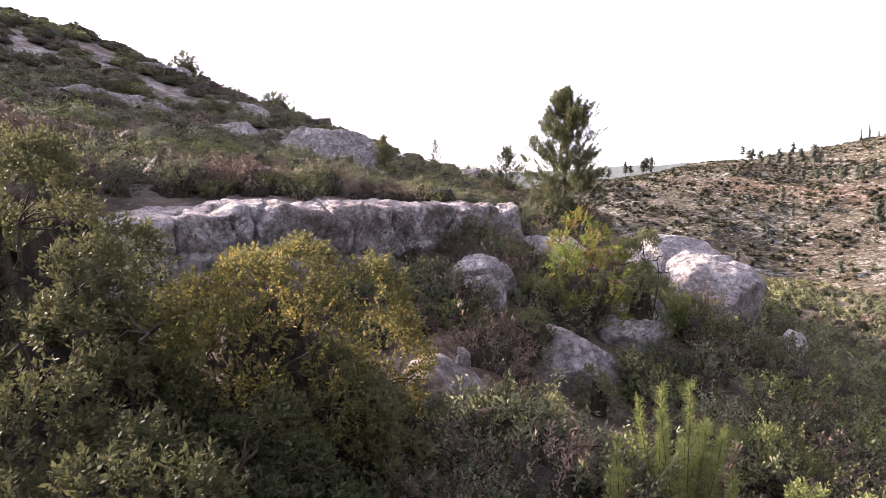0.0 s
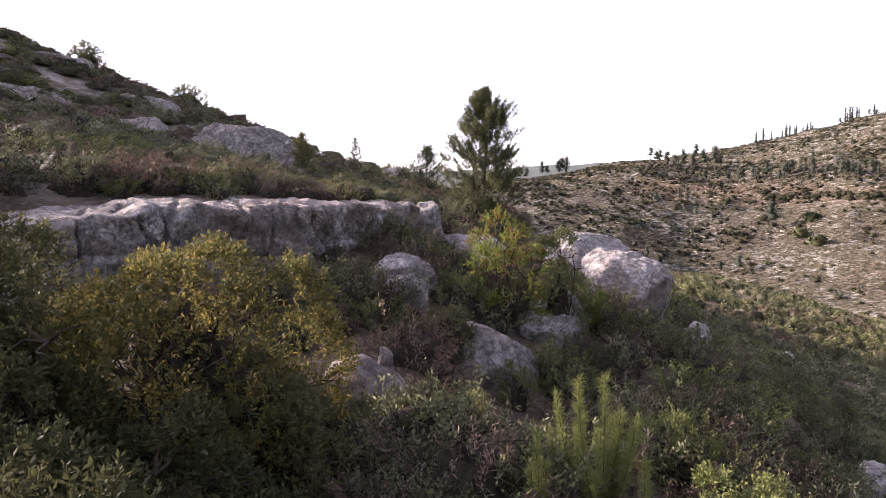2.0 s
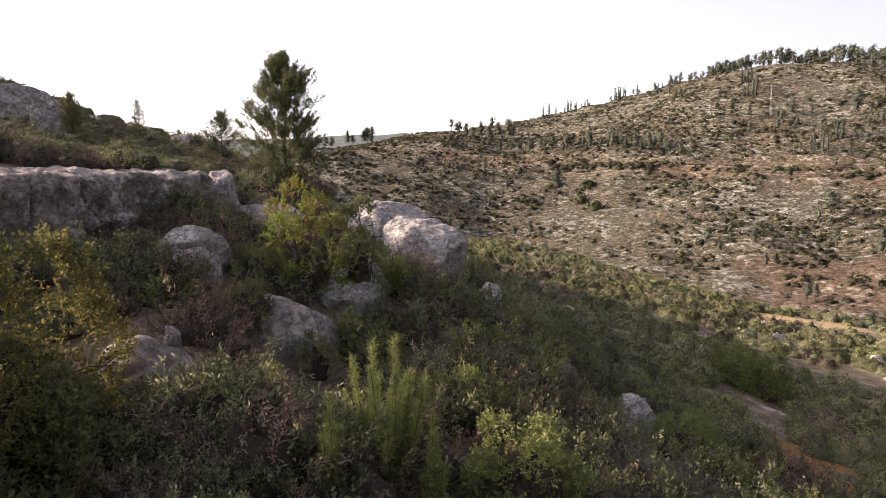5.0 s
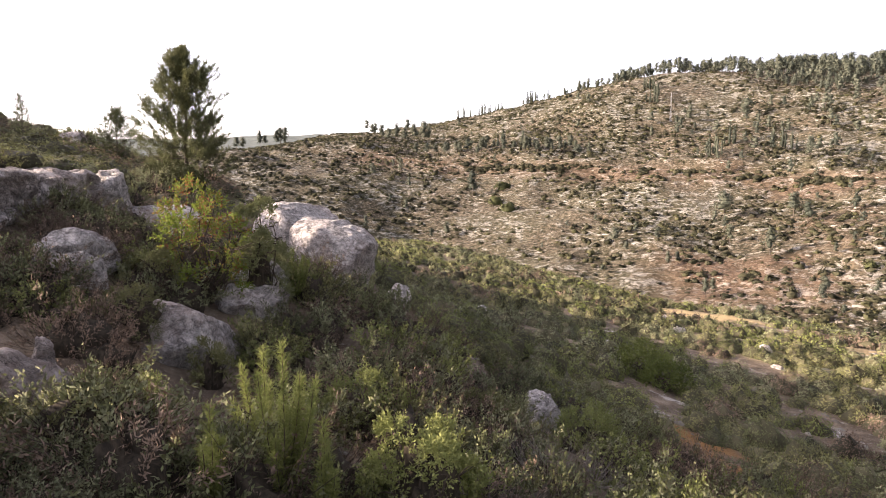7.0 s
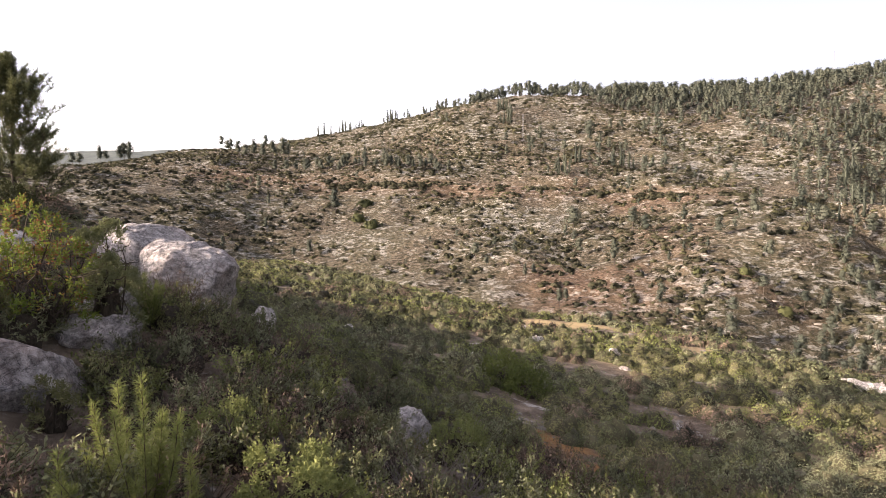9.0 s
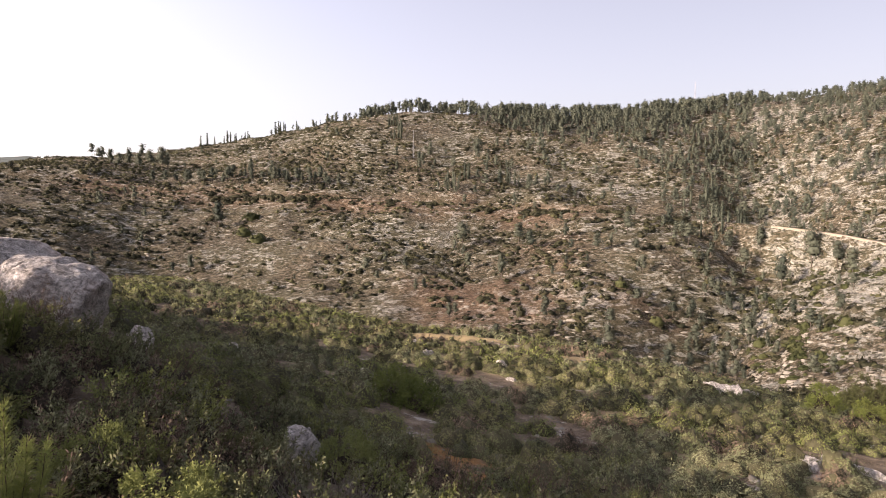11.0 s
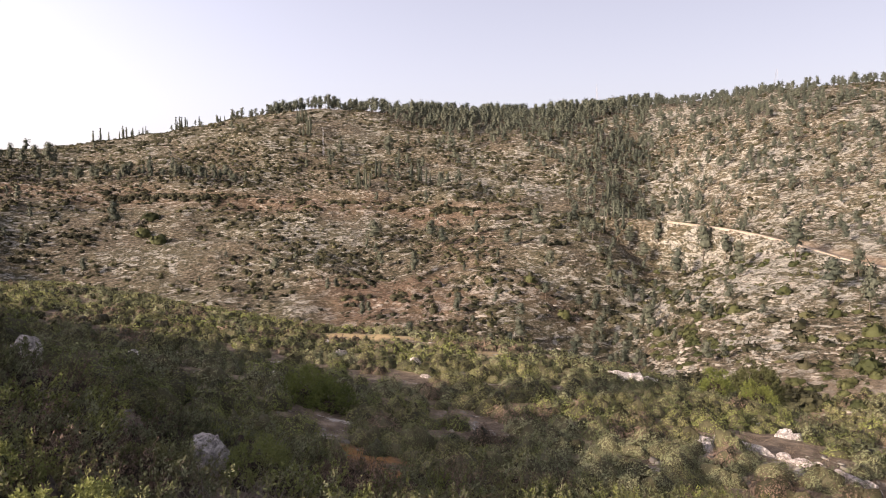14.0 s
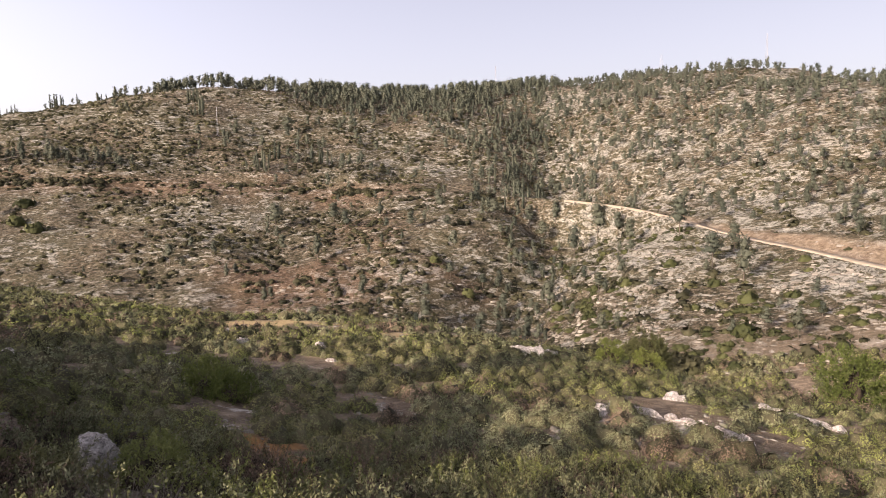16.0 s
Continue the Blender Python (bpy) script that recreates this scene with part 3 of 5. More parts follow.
def sphere_grid(nu, nv):
    u = np.linspace(0, 2 * np.pi, nu, endpoint=False)
    v = np.linspace(-np.pi / 2, np.pi / 2, nv)
    V, U = np.meshgrid(v, u, indexing="ij")
    i, j = np.meshgrid(np.arange(nv - 1), np.arange(nu), indexing="ij")
    a, b = (i * nu + j).ravel(), (i * nu + (j + 1) % nu).ravel()
    return U.ravel(), V.ravel(), np.stack([a, b, b + nu, a + nu], 1)


def rock_mesh(seed, size, blocky=0.6, rough=0.10, cracks=0.05, detail=96, material=None, facets=12, skirt=0.0, cut_to=(0.62, 0.92)):
    """A weathered limestone block: a rounded box cut by a few planes, fluted and pitted, its seams sunk."""
    rng = np.random.default_rng(seed)
    U, V, f = sphere_grid(detail, detail // 2)
    e = 1.0 - 0.6 * blocky
    sp = lambda c, p: np.sign(c) * np.abs(c) ** p
    p = np.stack([sp(np.cos(V), e) * sp(np.cos(U), e), sp(np.cos(V), e) * sp(np.sin(U), e), sp(np.sin(V), e)], -1)
    for _ in range(facets):
        nrm = unit(rng.normal(0, 1, 3) * (1, 1, 0.8) + (0, 0, 0.25))
        cut = rng.uniform(*cut_to)
        over = np.maximum(p @ nrm - cut, 0)
        p = p - over[:, None] * nrm * 0.95
    p = p / np.abs(p).max(0)
    p[:, :2] *= (1 - 0.14 * p[:, 2:3]) / 1.07
    q = p * np.array(size) / 2
    n = unit(p / np.array(size))
    s = (size[0] * size[1] * size[2]) ** (1 / 3)
    sh = rng.uniform(-50, 50, 3)

    def n3(scale, o, sd):
        a = (q + sh) / scale
        return (fbm(a[:, 0] + 0.7 * a[:, 2], a[:, 1] - 0.6 * a[:, 2], o, sd) + fbm(a[:, 1] + 3, a[:, 2] + 0.5 * a[:, 0], o, sd + 7) + fbm(a[:, 2] - 5, a[:, 0] - 0.4 * a[:, 1], o, sd + 13)) / 1.7

    sd = seed % 50
    d = rough * s * (1.2 * n3(0.6 * s, 3, sd) + 0.9 * (0.2 - np.abs(n3(0.3 * s, 3, sd + 3))) * 2 + 0.55 * n3(0.10 * s + 0.03, 3, sd + 9))
    d = d - cracks * s * np.exp(-((n3(0.45 * s, 2, sd + 5) / 0.03) ** 2))
    q = q + n * d[:, None]
    q[:, 2] -= skirt * step(0.0, 0.35, -p[:, 2])
    return raw_mesh("rock", q, f, material or BOULDER, True)


def rock(name, label, bearing, dist, size, seed, turn=0.0, sink=0.35, tilt=(0, 0), z=None, group="limestone boulders", **form):
    """A rock with its lower part in the ground; z: the height of its middle over the eye."""
    p = spot(bearing, dist)
    if z is None:
        p.z += size[2] * (0.5 - sink)
    else:  # its top stands as given, its foot below the ground
        top, low = z + EYE + size[2] / 2, min(z + EYE - size[2] / 2, p.z - 0.2)
        form["skirt"] = max(0.0, z + EYE - size[2] / 2 - low)
        p.z = z + EYE
    ob = new(name, rock_mesh(seed, size, **form))
    ob.matrix_world = Matrix.Translation(p) @ pose(0, 0, 0, tilt[0], tilt[1], turn - bearing)
    return tagged(ob, label, "rock", group)


def scatter(templates, places, turns, sizes, stretch=None):
    """Many small copies of a few templates: corners, faces, a tone for each copy, and normals where the templates have them."""
    vs, fs, ns, base = [np.zeros((0, 3))], [np.zeros((0, templates[0][1].shape[1]), int)], [np.zeros((0, 3))], 0
    which, tones = np.arange(len(places)) % len(templates), [np.zeros(0)]
    own = np.random.default_rng(len(places)).uniform(0, 1, len(places))
    for k, (v, f, *n) in enumerate(templates):
        sel = np.where(which == k)[0]
        c, s = np.cos(turns[sel])[:, None], np.sin(turns[sel])[:, None]
        sz = sizes[sel][:, None]
        zz = sz * (stretch[sel][:, None] if stretch is not None else 1.0)
        x, y, z = v[None, :, 0], v[None, :, 1], v[None, :, 2]
        w = np.stack([(x * c - y * s) * sz + places[sel, 0:1], (x * s + y * c) * sz + places[sel, 1:2], z * zz + places[sel, 2:3]], -1)
        vs.append(w.reshape(-1, 3))
        fs.append((f[None] + (np.arange(len(sel)) * len(v))[:, None, None] + base).reshape(-1, f.shape[1]))
        base += len(sel) * len(v)
        tones.append(np.repeat(1 + own[sel], len(v)))
        if n:
            x, y, z = n[0][None, :, 0], n[0][None, :, 1], n[0][None, :, 2]
            ns.append(np.stack([x * c - y * s, x * s + y * c, z + 0 * c], -1).reshape(-1, 3))
    return np.concatenate(vs), np.concatenate(fs), np.concatenate(tones), np.concatenate(ns)


def toned_mesh(name, bodies, material, smooth=False):
    """One mesh from several scatters."""
    off = np.cumsum([0] + [len(b[0]) for b in bodies])
    normals = np.concatenate([b[3] for b in bodies])
    me = raw_mesh(name, np.concatenate([b[0] for b in bodies]), np.concatenate([b[1] + o for b, o in zip(bodies, off)]), material, smooth, normals if len(normals) == off[-1] and off[-1] else None)
    me.attributes.new("tone", "FLOAT", "POINT").data.foreach_set("value", np.concatenate([b[2] for b in bodies]).astype(np.float32))
    return me


def scatter_mesh(name, templates, places, turns, sizes, material, stretch=None, smooth=False):
    return toned_mesh(name, [scatter(templates, places, turns, sizes, stretch)], material, smooth)


def lumps(seed, a, e):
    """How far a shrub's outline stands out, by turn and by angle from its top."""
    return 1 + 0.15 * np.sin(2 * a + seed) + 0.13 * np.sin(3 * a + 1.7 * seed) * np.sin(2 * e) + 0.11 * np.sin(5 * a - 2 * seed + 3 * e) + 0.07 * np.sin(9 * a + 5 * e)


def clump(seed, pads, blades, wide=0.5, tall=0.5):
    """A shrub seen from some way off: leafy pads laid over a rounded, uneven cushion, and upright tufts that break its outline.
    pads, blades: how many, how long and how wide."""
    rng = np.random.default_rng(seed)

    def over(n, spread):
        tufts = max(7, n // 5)
        g = (np.arange(tufts) + 0.5) / tufts
        ta, te = np.arange(tufts) * 2.39996 + rng.normal(0, 0.25, tufts), np.arccos(np.clip(1 - g * 1.02, -0.02, 1))
        k = np.arange(n) % tufts
        a = ta[k] + rng.normal(0, spread, n) / (0.3 + np.sin(te[k]))
        e = np.abs(te[k] + rng.normal(0, spread * 0.9, n))
        r = rng.uniform(0.72, 1.0, n) * lumps(seed, a, e) * rng.uniform(0.8, 1.12, tufts)[k]
        return np.stack([np.cos(a) * np.sin(e) * wide * r, np.sin(a) * np.sin(e) * wide * r, np.maximum(tall * np.cos(e) * r, 0.015)], -1)

    c, q = over(pads[0], 0.16), over(blades[0], 0.12)
    v, f = leaves(rng, c, unit(c) * 1.0 + (0, 0, 0.35), pads[1], pads[2], cover=1.0, fold=0.12, tilt=0.28)
    w, g = leaves(rng, q, unit(q) * 0.5 + (0, 0, 0.8), blades[1], blades[2])
    return np.concatenate([v, w]), np.concatenate([f, g + len(v)])


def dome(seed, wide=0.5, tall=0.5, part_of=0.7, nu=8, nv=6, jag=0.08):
    """An uneven cushion that fills a shrub's inside; dark ones stand for its twigs and the shade among them."""
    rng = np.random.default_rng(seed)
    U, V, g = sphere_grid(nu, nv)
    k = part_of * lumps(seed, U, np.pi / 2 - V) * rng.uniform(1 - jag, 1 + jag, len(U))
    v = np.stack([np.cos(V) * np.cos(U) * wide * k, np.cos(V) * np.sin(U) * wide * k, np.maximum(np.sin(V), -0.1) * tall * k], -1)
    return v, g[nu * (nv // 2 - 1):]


def bush_meshes(seed, wide, tall, limbs, count, leaf=(0.045, 0.02), sprays=60, spread=0.16, outer=0.75):
    """A large bush: crooked limbs from the root, side sprays, and leaf tufts at their ends."""
    rng = np.random.default_rng(seed)
    paths, radii, ends = [], [], []
    for n in range(limbs):
        a, e = 2 * np.pi * (n + rng.uniform(-0.4, 0.4)) / limbs, np.arccos(rng.uniform(0.25, 0.97))
        tip = np.array([math.cos(a) * math.sin(e) * wide, math.sin(a) * math.sin(e) * wide, tall * (0.2 + 0.8 * math.cos(e))]) * rng.uniform(0.6, 0.85)
        p = bent(rng, (0.06 * math.cos(a), 0.06 * math.sin(a), -0.1), tip, 6, 0.05)
        paths.append(p)
        radii.append((0.03 * min(1.0, wide), 0.005))
    for n in range(sprays):
        p = paths[rng.integers(0, limbs)]
        i = rng.integers(1, 6)
        out = unit(np.array([*rng.normal(0, 1, 2), rng.normal(0.35, 0.6)]))
        q = p[i] + out * rng.uniform(0.2, 0.5) * wide
        q[2] = max(q[2], 0.05)
        b = bent(rng, p[i], q, 4, 0.07)
        paths.append(b)
        radii.append((0.010, 0.003))
        ends += [b[-1], b[2]]
    ends += [p[-1] for p in paths[:limbs]] + [p[-2] for p in paths[:limbs]]
    ends = np.array(ends)
    # the crown: rounded lobes on the limbs' ends, each covered with short leafy sprigs
    lobes = max(9, int(24 * wide))
    g = (np.arange(lobes) + 0.5) / lobes
    la, le = np.arange(lobes) * 2.39996 + rng.normal(0, 0.3, lobes), np.arccos(np.clip(1 - 0.97 * g, 0, 1))
    k = rng.uniform(0.55, 0.95, lobes)
    home = np.stack([np.cos(la) * np.sin(le) * wide * k, np.sin(la) * np.sin(le) * wide * k, (0.10 + 0.84 * np.cos(le)) * tall * k], -1)
    size = np.minimum(wide, tall) * rng.uniform(0.18, 0.32, lobes) * (1 + spread)
    each = 11
    sprigs = count // each
    h = rng.choice(lobes, sprigs, p=size**2 / (size**2).sum())
    way = unit(rng.normal(0, 1, (sprigs, 3)) + unit(home[h] - (0, 0, tall * 0.2)) * 0.9 + (0, 0, 0.35))
    c0 = home[h] + way * size[h][:, None] * rng.uniform(0.72, 1.05, (sprigs, 1)) * (1, 1, min(1.25, tall / wide))
    c0[:, 2] = np.maximum(c0[:, 2], 0.03)
    way = unit(way + (0, 0, 0.55) + rng.normal(0, 0.25, (sprigs, 3)))
    u = unit(np.cross(way, rng.normal(0, 1, (sprigs, 3))))
    w = np.cross(way, u)
    n = np.arange(each)
    s = (n + 0.5) / each
    turn = n * 2.4 + rng.uniform(0, 6.3, (sprigs, 1))
    out = np.cos(turn)[..., None] * u[:, None] + np.sin(turn)[..., None] * w[:, None]
    c = c0[:, None] + way[:, None] * (s * leaf[0] * 2.6)[None, :, None]
    d = out * (1.05 - 0.6 * s)[None, :, None] + way[:, None] * (0.35 + 0.7 * s)[None, :, None]
    return leaves(rng, c.reshape(-1, 3), d.reshape(-1, 3), *leaf, fold=0.15), [tubes([p], [r], 6) for p, r in zip(paths[:limbs], radii)], tubes(paths[limbs:], radii[limbs:], 4)


def bush(name, label, bearing, dist, wide, tall, leaf, seed, limbs=9, count=6000, size=(0.045, 0.02), sprays=60, category="bush", lift=0.0, group="", spread=0.16, outer=0.75, mass=0.55):
    f, big, t = bush_meshes(seed, wide, tall, limbs, count, size, sprays, spread, outer)
    ob = thing(name, at(spot(bearing, dist, lift)), label, category, group)
    part("foliage", raw_mesh("foliage", *f, LEAF[leaf]), ob)
    for b in big:
        part("branch", raw_mesh("branch", *b, STEM, True), ob)
    tagged(part("spray_wood", raw_mesh("spray_wood", *t, STEM), ob), kind="stuff")
    # the dark core paints the shade deep among the bush's twigs
    part("twig_mass", raw_mesh("twig_mass", *dome(seed, wide, tall, mass, 26, 18, 0.14), TWIG_SHADE, True), ob)
    return ob


def pine_meshes(seed, tall, wide, count, whorls=15, needle=0.11, bare=0.08, fat=0.15):
    """A young pine: a straight tapered stem, whorls of rising limbs, and brushes of needles at the ends of their twigs.
    fat: at which share of its height it is widest."""
    rng = np.random.default_rng(seed)
    trunk = bent(rng, (0, 0, -0.15), (rng.normal(0, 0.02) * tall, rng.normal(0, 0.02) * tall, tall * 0.97), 9, 0.006)
    paths, radii, ends, ways = [], [], [], []
    for w in range(whorls):
        s = bare + (1 - bare) * (w + 0.3) / whorls
        root = trunk[0] + (trunk[-1] - trunk[0]) * s
        full = np.interp(s, [0, fat, 0.4, 0.62, 0.85, 1.0], [0.8, 1.0, 0.92, 0.66, 0.32, 0.08])
        for b in range(5 if s < 0.8 else 4):
            a = 2 * np.pi * (b / 5 + 0.17 * w) + rng.normal(0, 0.35)
            rise = 0.02 + 0.85 * s + rng.normal(0, 0.12)
            r = wide * full * rng.uniform(0.55, 1.05)
            tip = root + np.array((math.cos(a) * r, math.sin(a) * r, r * rise))
            p = bent(rng, root, tip, 6, 0.045)
            p[2:, 2] += np.linspace(0, 0.14, 4) * r  # the ends turn up
            paths.append(p)
            radii.append((0.014 * tall / 4 * (1.2 - s), 0.003))
            for i in range(2, 6):
                for _ in range(4 if i > 3 else 2):
                    q = p[i] + rng.normal(0, 0.13, 3) * (r + 0.25) * (1, 1, 0.8) + (0, 0, 0.06)
                    ends.append(q)
                    ways.append(unit(unit(q - p[i - 1]) * 0.7 + np.array([math.cos(a) * 0.5, math.sin(a) * 0.5, 0.75 + 0.6 * s])))
                    paths.append(np.array([p[i - 1] * 0.4 + p[i] * 0.6, q]))
                    radii.append((0.005, 0.002))
    for k in range(5):
        ends.append(trunk[-1] - (0, 0, 0.05 * tall * k) + rng.normal(0, 0.03, 3))
        ways.append(np.array([0, 0, 1.0]))
    ends, ways = np.array(ends), np.array(ways)
    k = np.arange(count) % len(ends)
    back = rng.uniform(-2.2, 0.3, (count, 1)) ** 1.0 * needle
    c = ends[k] + ways[k] * back
    out = ways[k] * 0.95 + rng.normal(0, 0.5, (count, 3))
    f = leaves(rng, c, out, needle, needle * 0.10)
    return f, tubes(paths, radii, 4), tubes([trunk], [(0.018 * tall, 0.005)], 8)


def pine(name, label, bearing, dist, tall, wide, seed, count, leaf="needle", lift=0.0, needle=0.11, group="", **form):
    f, b, t = pine_meshes(seed, tall, wide, count, needle=needle, **form)
    ob = thing(name, at(spot(bearing, dist, lift)), label, "tree", group)
    part("trunk", raw_mesh("trunk", *t, BARK, True), ob)
    tagged(part("limb_wood", raw_mesh("limb_wood", *b, BARK), ob), kind="stuff")
    part("crown", raw_mesh("crown", *f, LEAF[leaf]), ob)
    return ob


def seedling(bearing, dist, tall, spread, shoots, seed, lift=0.0):
    """A young pine: upright candle shoots brushed all round with short needles."""
    rng = np.random.default_rng(seed)
    paths, radii, cs, ds = [], [], [], []
    for n in range(shoots):
        a = rng.uniform(0, 6.28)
        h = tall * (1.0 if n == 0 else rng.uniform(0.45, 0.85))
        w = 0.02 if n == 0 else spread * rng.uniform(0.4, 1.0)
        root = np.array([0, 0, tall * (0.02 if n == 0 else rng.uniform(0.0, 0.3))])
        mid_p = root + (math.cos(a) * w * 0.75, math.sin(a) * w * 0.75, (h - root[2]) * 0.35)
        tip = np.array([math.cos(a) * w, math.sin(a) * w, h])
        s = np.linspace(0, 1, 7)[:, None]
        p = (1 - s) ** 2 * root + 2 * s * (1 - s) * mid_p + s * s * tip
        paths.append(p)
        radii.append((0.006, 0.002))
        m = int(520 * (h - root[2]) / 0.5)
        u = rng.uniform(0.12, 1.0, m) * 5.999
        i = u.astype(int)
        cs.append(p[i] + (p[i + 1] - p[i]) * (u - i)[:, None])
        t = unit(p[i + 1] - p[i])
        ds.append(t * 0.75 + unit(rng.normal(0, 1, (m, 3))) * 0.9)
    c, d = np.concatenate(cs), np.concatenate(ds)
    ob = thing("pine_seedling", at(spot(bearing, dist, lift)), "bright green pine seedling with upright needle shoots", "tree", "young pines")
    n = len(c)
    side = unit(np.cross(unit(d), rng.normal(0, 1, (n, 3))))
    l = rng.uniform(0.04, 0.09, n)[:, None]
    v = np.stack([c, c + unit(d) * l * 0.5 + side * 0.0022, c + unit(d) * l, c + unit(d) * l * 0.5 - side * 0.0022], 1).reshape(-1, 3)
    part("foliage", raw_mesh("foliage", v, np.arange(4 * n).reshape(n, 4), LEAF["shoot"]), ob)
    part("wood", raw_mesh("wood", *tubes(paths, radii, 5), STEM, True), ob)
    return ob


def ledge_block(seed, b0, b1, d0, d1, top0, top1, base, deep, parent, material, lean=0.25, flute=0.05, bow=0.25):
    """A length of rock step: a flat pitted top, a sharp broken lip and a face of upright facets split by cracks, rounded off at its ends."""
    rng = np.random.default_rng(seed)
    nu, nv = 170, 84
    s = np.linspace(0, 1, nu)
    bear = np.radians(b0 + (b1 - b0) * s)
    dist = d0 + (d1 - d0) * s
    lip = np.stack([dist * np.sin(bear), dist * np.cos(bear)], -1)
    run = unit(lip[-1] - lip[0])
    back = np.array([-run[1], run[0]])  # away from the eye
    length = np.linalg.norm(lip[-1] - lip[0])
    x = s * length
    end = np.clip(np.minimum(x, length - x) / 0.16, 0, 1)
    end = np.sqrt(1 - (1 - end) ** 2)
    knots = np.sort(rng.uniform(0, length, max(3, int(length / 0.55))))
    facet = np.interp(x, knots, rng.uniform(-0.14, 0.14, len(knots)))
    notch = np.interp(x, knots, rng.uniform(-0.05, 0.05, len(knots)))
    top = top0 + (top1 - top0) * s + 0.05 * fbm(x / 0.5, 0 * x, 3, seed) + notch - bow * 0.15 * (1 - end)
    high = top - base
    t = np.linspace(0, 1, nv)
    bed = rng.uniform(0.25, 0.45)
    P = np.zeros((nu, nv, 3))
    for j, u in enumerate(t):
        if u < 0.38:  # top, from the back to the lip
            q = u / 0.38
            off = deep * (1 - q) + facet * q**2
            z = top + 0.03 * (1 - q) - 0.035 * q**14
        else:
            q = (u - 0.38) / 0.62
            sunk = 0.07 * math.exp(-(((q - bed) / 0.035) ** 2))
            off = -0.02 - 0.05 * min(1.0, q / 0.04) + facet + sunk - lean * q * high * 0.5 - 0.05 * (q > bed)
            z = top - 0.04 - (high - 0.04) * q
        off = off + bow * (1 - end) * (u >= 0.2)
        P[:, j, 0] = lip[:, 0] + back[0] * off
        P[:, j, 1] = lip[:, 1] + back[1] * off
        P[:, j, 2] = z + EYE
    X = np.broadcast_to(x[:, None], (nu, nv))
    face = step(0.36, 0.42, t)[None]
    zz = P[..., 2]
    tri = lambda q: np.abs(q - np.floor(q) - 0.5) * 2
    bend = fbm(X / 0.7, zz / 0.7, 3, seed + 2)
    push = 0.12 * tri(X * 0.9 + zz * 0.45 + 0.6 * bend) + 0.12 * tri(X * 0.55 - zz * 1.2 + 0.9 * bend) + bend * 0.06 + fbm(X / 0.14, zz / 0.16, 3, seed + 1) * flute - 0.14
    for n in range(int(length / 0.5)):  # upright cracks
        cx = rng.uniform(0.1, length - 0.1)
        push = push - rng.uniform(0.05, 0.14) * np.exp(-(((X - cx - rng.normal(0, 0.25) * (zz - EYE)) / 0.022) ** 2))
    push = push * face * np.clip(end[:, None] * 1.3, 0.2, 1)
    P[..., 0] -= back[0] * push
    P[..., 1] -= back[1] * push
    wx, wy = P[..., 0], P[..., 1]
    pits = fbm(wx / 0.3, wy / 0.3, 4, seed + 3) * 0.09 - 0.06 * np.exp(-((fbm(wx / 0.5, wy / 0.5, 2, seed + 6) / 0.05) ** 2))
    P[..., 2] += pits * (1 - 0.9 * face)
    i, j = np.meshgrid(np.arange(nu - 1), np.arange(nv - 1), indexing="ij")
    a = (i * nv + j).ravel()
    f = np.stack([a, a + 1, a + nv + 1, a + nv], 1)
    return part("block", raw_mesh("block", P.reshape(-1, 3), f, material), parent)


# ---- rocks ----
ledge = thing("rock_ledge", Matrix(), "fluted grey limestone ledge streaked with dark lichen", "rock")
ledge_block(101, -27.5, -16.0, 7.9, 8.5, -0.16, 0.02, -1.6, 1.9, ledge, ROCK, lean=0.08, flute=0.08, bow=0.15)
ledge_block(102, -16.2, -4.2, 8.5, 9.7, 0.03, 0.14, -1.7, 1.9, ledge, ROCK, lean=0.12, flute=0.08, bow=0.3)
ledge_block(103, -4.7, 1.3, 10.0, 11.5, 0.14, 0.08, -1.5, 1.6, ledge, ROCK, lean=0.1, flute=0.08, bow=0.3)
ledge_block(104, 0.9, 5.2, 11.7, 12.6, 0.07, 0.11, -1.4, 1.5, ledge, ROCK_WARM, lean=0.04, flute=0.08, bow=0.2)
rock("boulder", "rounded grey boulder at the end of the ledge", 5.6, 13.0, (0.75, 0.85, 0.9), 107, 30, z=-0.21, blocky=0.6, rough=0.08, cracks=0.02, detail=100)
# boulders close by: bearing, distance, length, depth, height, middle over the eye
rock("boulder", "rounded pale grey limestone boulder with vertical flutes", 22.5, 14.3, (2.2, 2.7, 1.75), 201, 4, z=-1.88, tilt=(0, 12), blocky=0.72, rough=0.045, cracks=0.014, detail=150, facets=6)
rock("boulder", "flat-topped pale grey limestone slab beside a bush", 19.9, 15.6, (2.1, 2.9, 1.2), 202, 12, z=-1.16, tilt=(0, 5), blocky=0.85, rough=0.04, cracks=0.02, detail=120, facets=4)
rock("boulder", "pinkish limestone boulder among grey shrubs", 11.5, 8.1, (1.75, 1.4, 1.3), 204, 20, z=-2.16, tilt=(0, 10), blocky=0.7, rough=0.06, cracks=0.02, detail=120, material=ROCK_WARM, facets=8)
rock("boulder", "pinkish limestone boulder between dry shrubs", 0.1, 5.6, (0.72, 0.7, 0.62), 205, -20, z=-1.60, tilt=(0, 14), blocky=0.65, rough=0.07, cracks=0.02, detail=110, material=ROCK_WARM, facets=8)
rock("boulder", "angular grey boulder below the ledge", 3.4, 9.4, (1.1, 0.9, 0.62), 206, 15, z=-0.86, blocky=0.7, rough=0.05, cracks=0.02, detail=110, facets=16, cut_to=(0.5, 0.8))
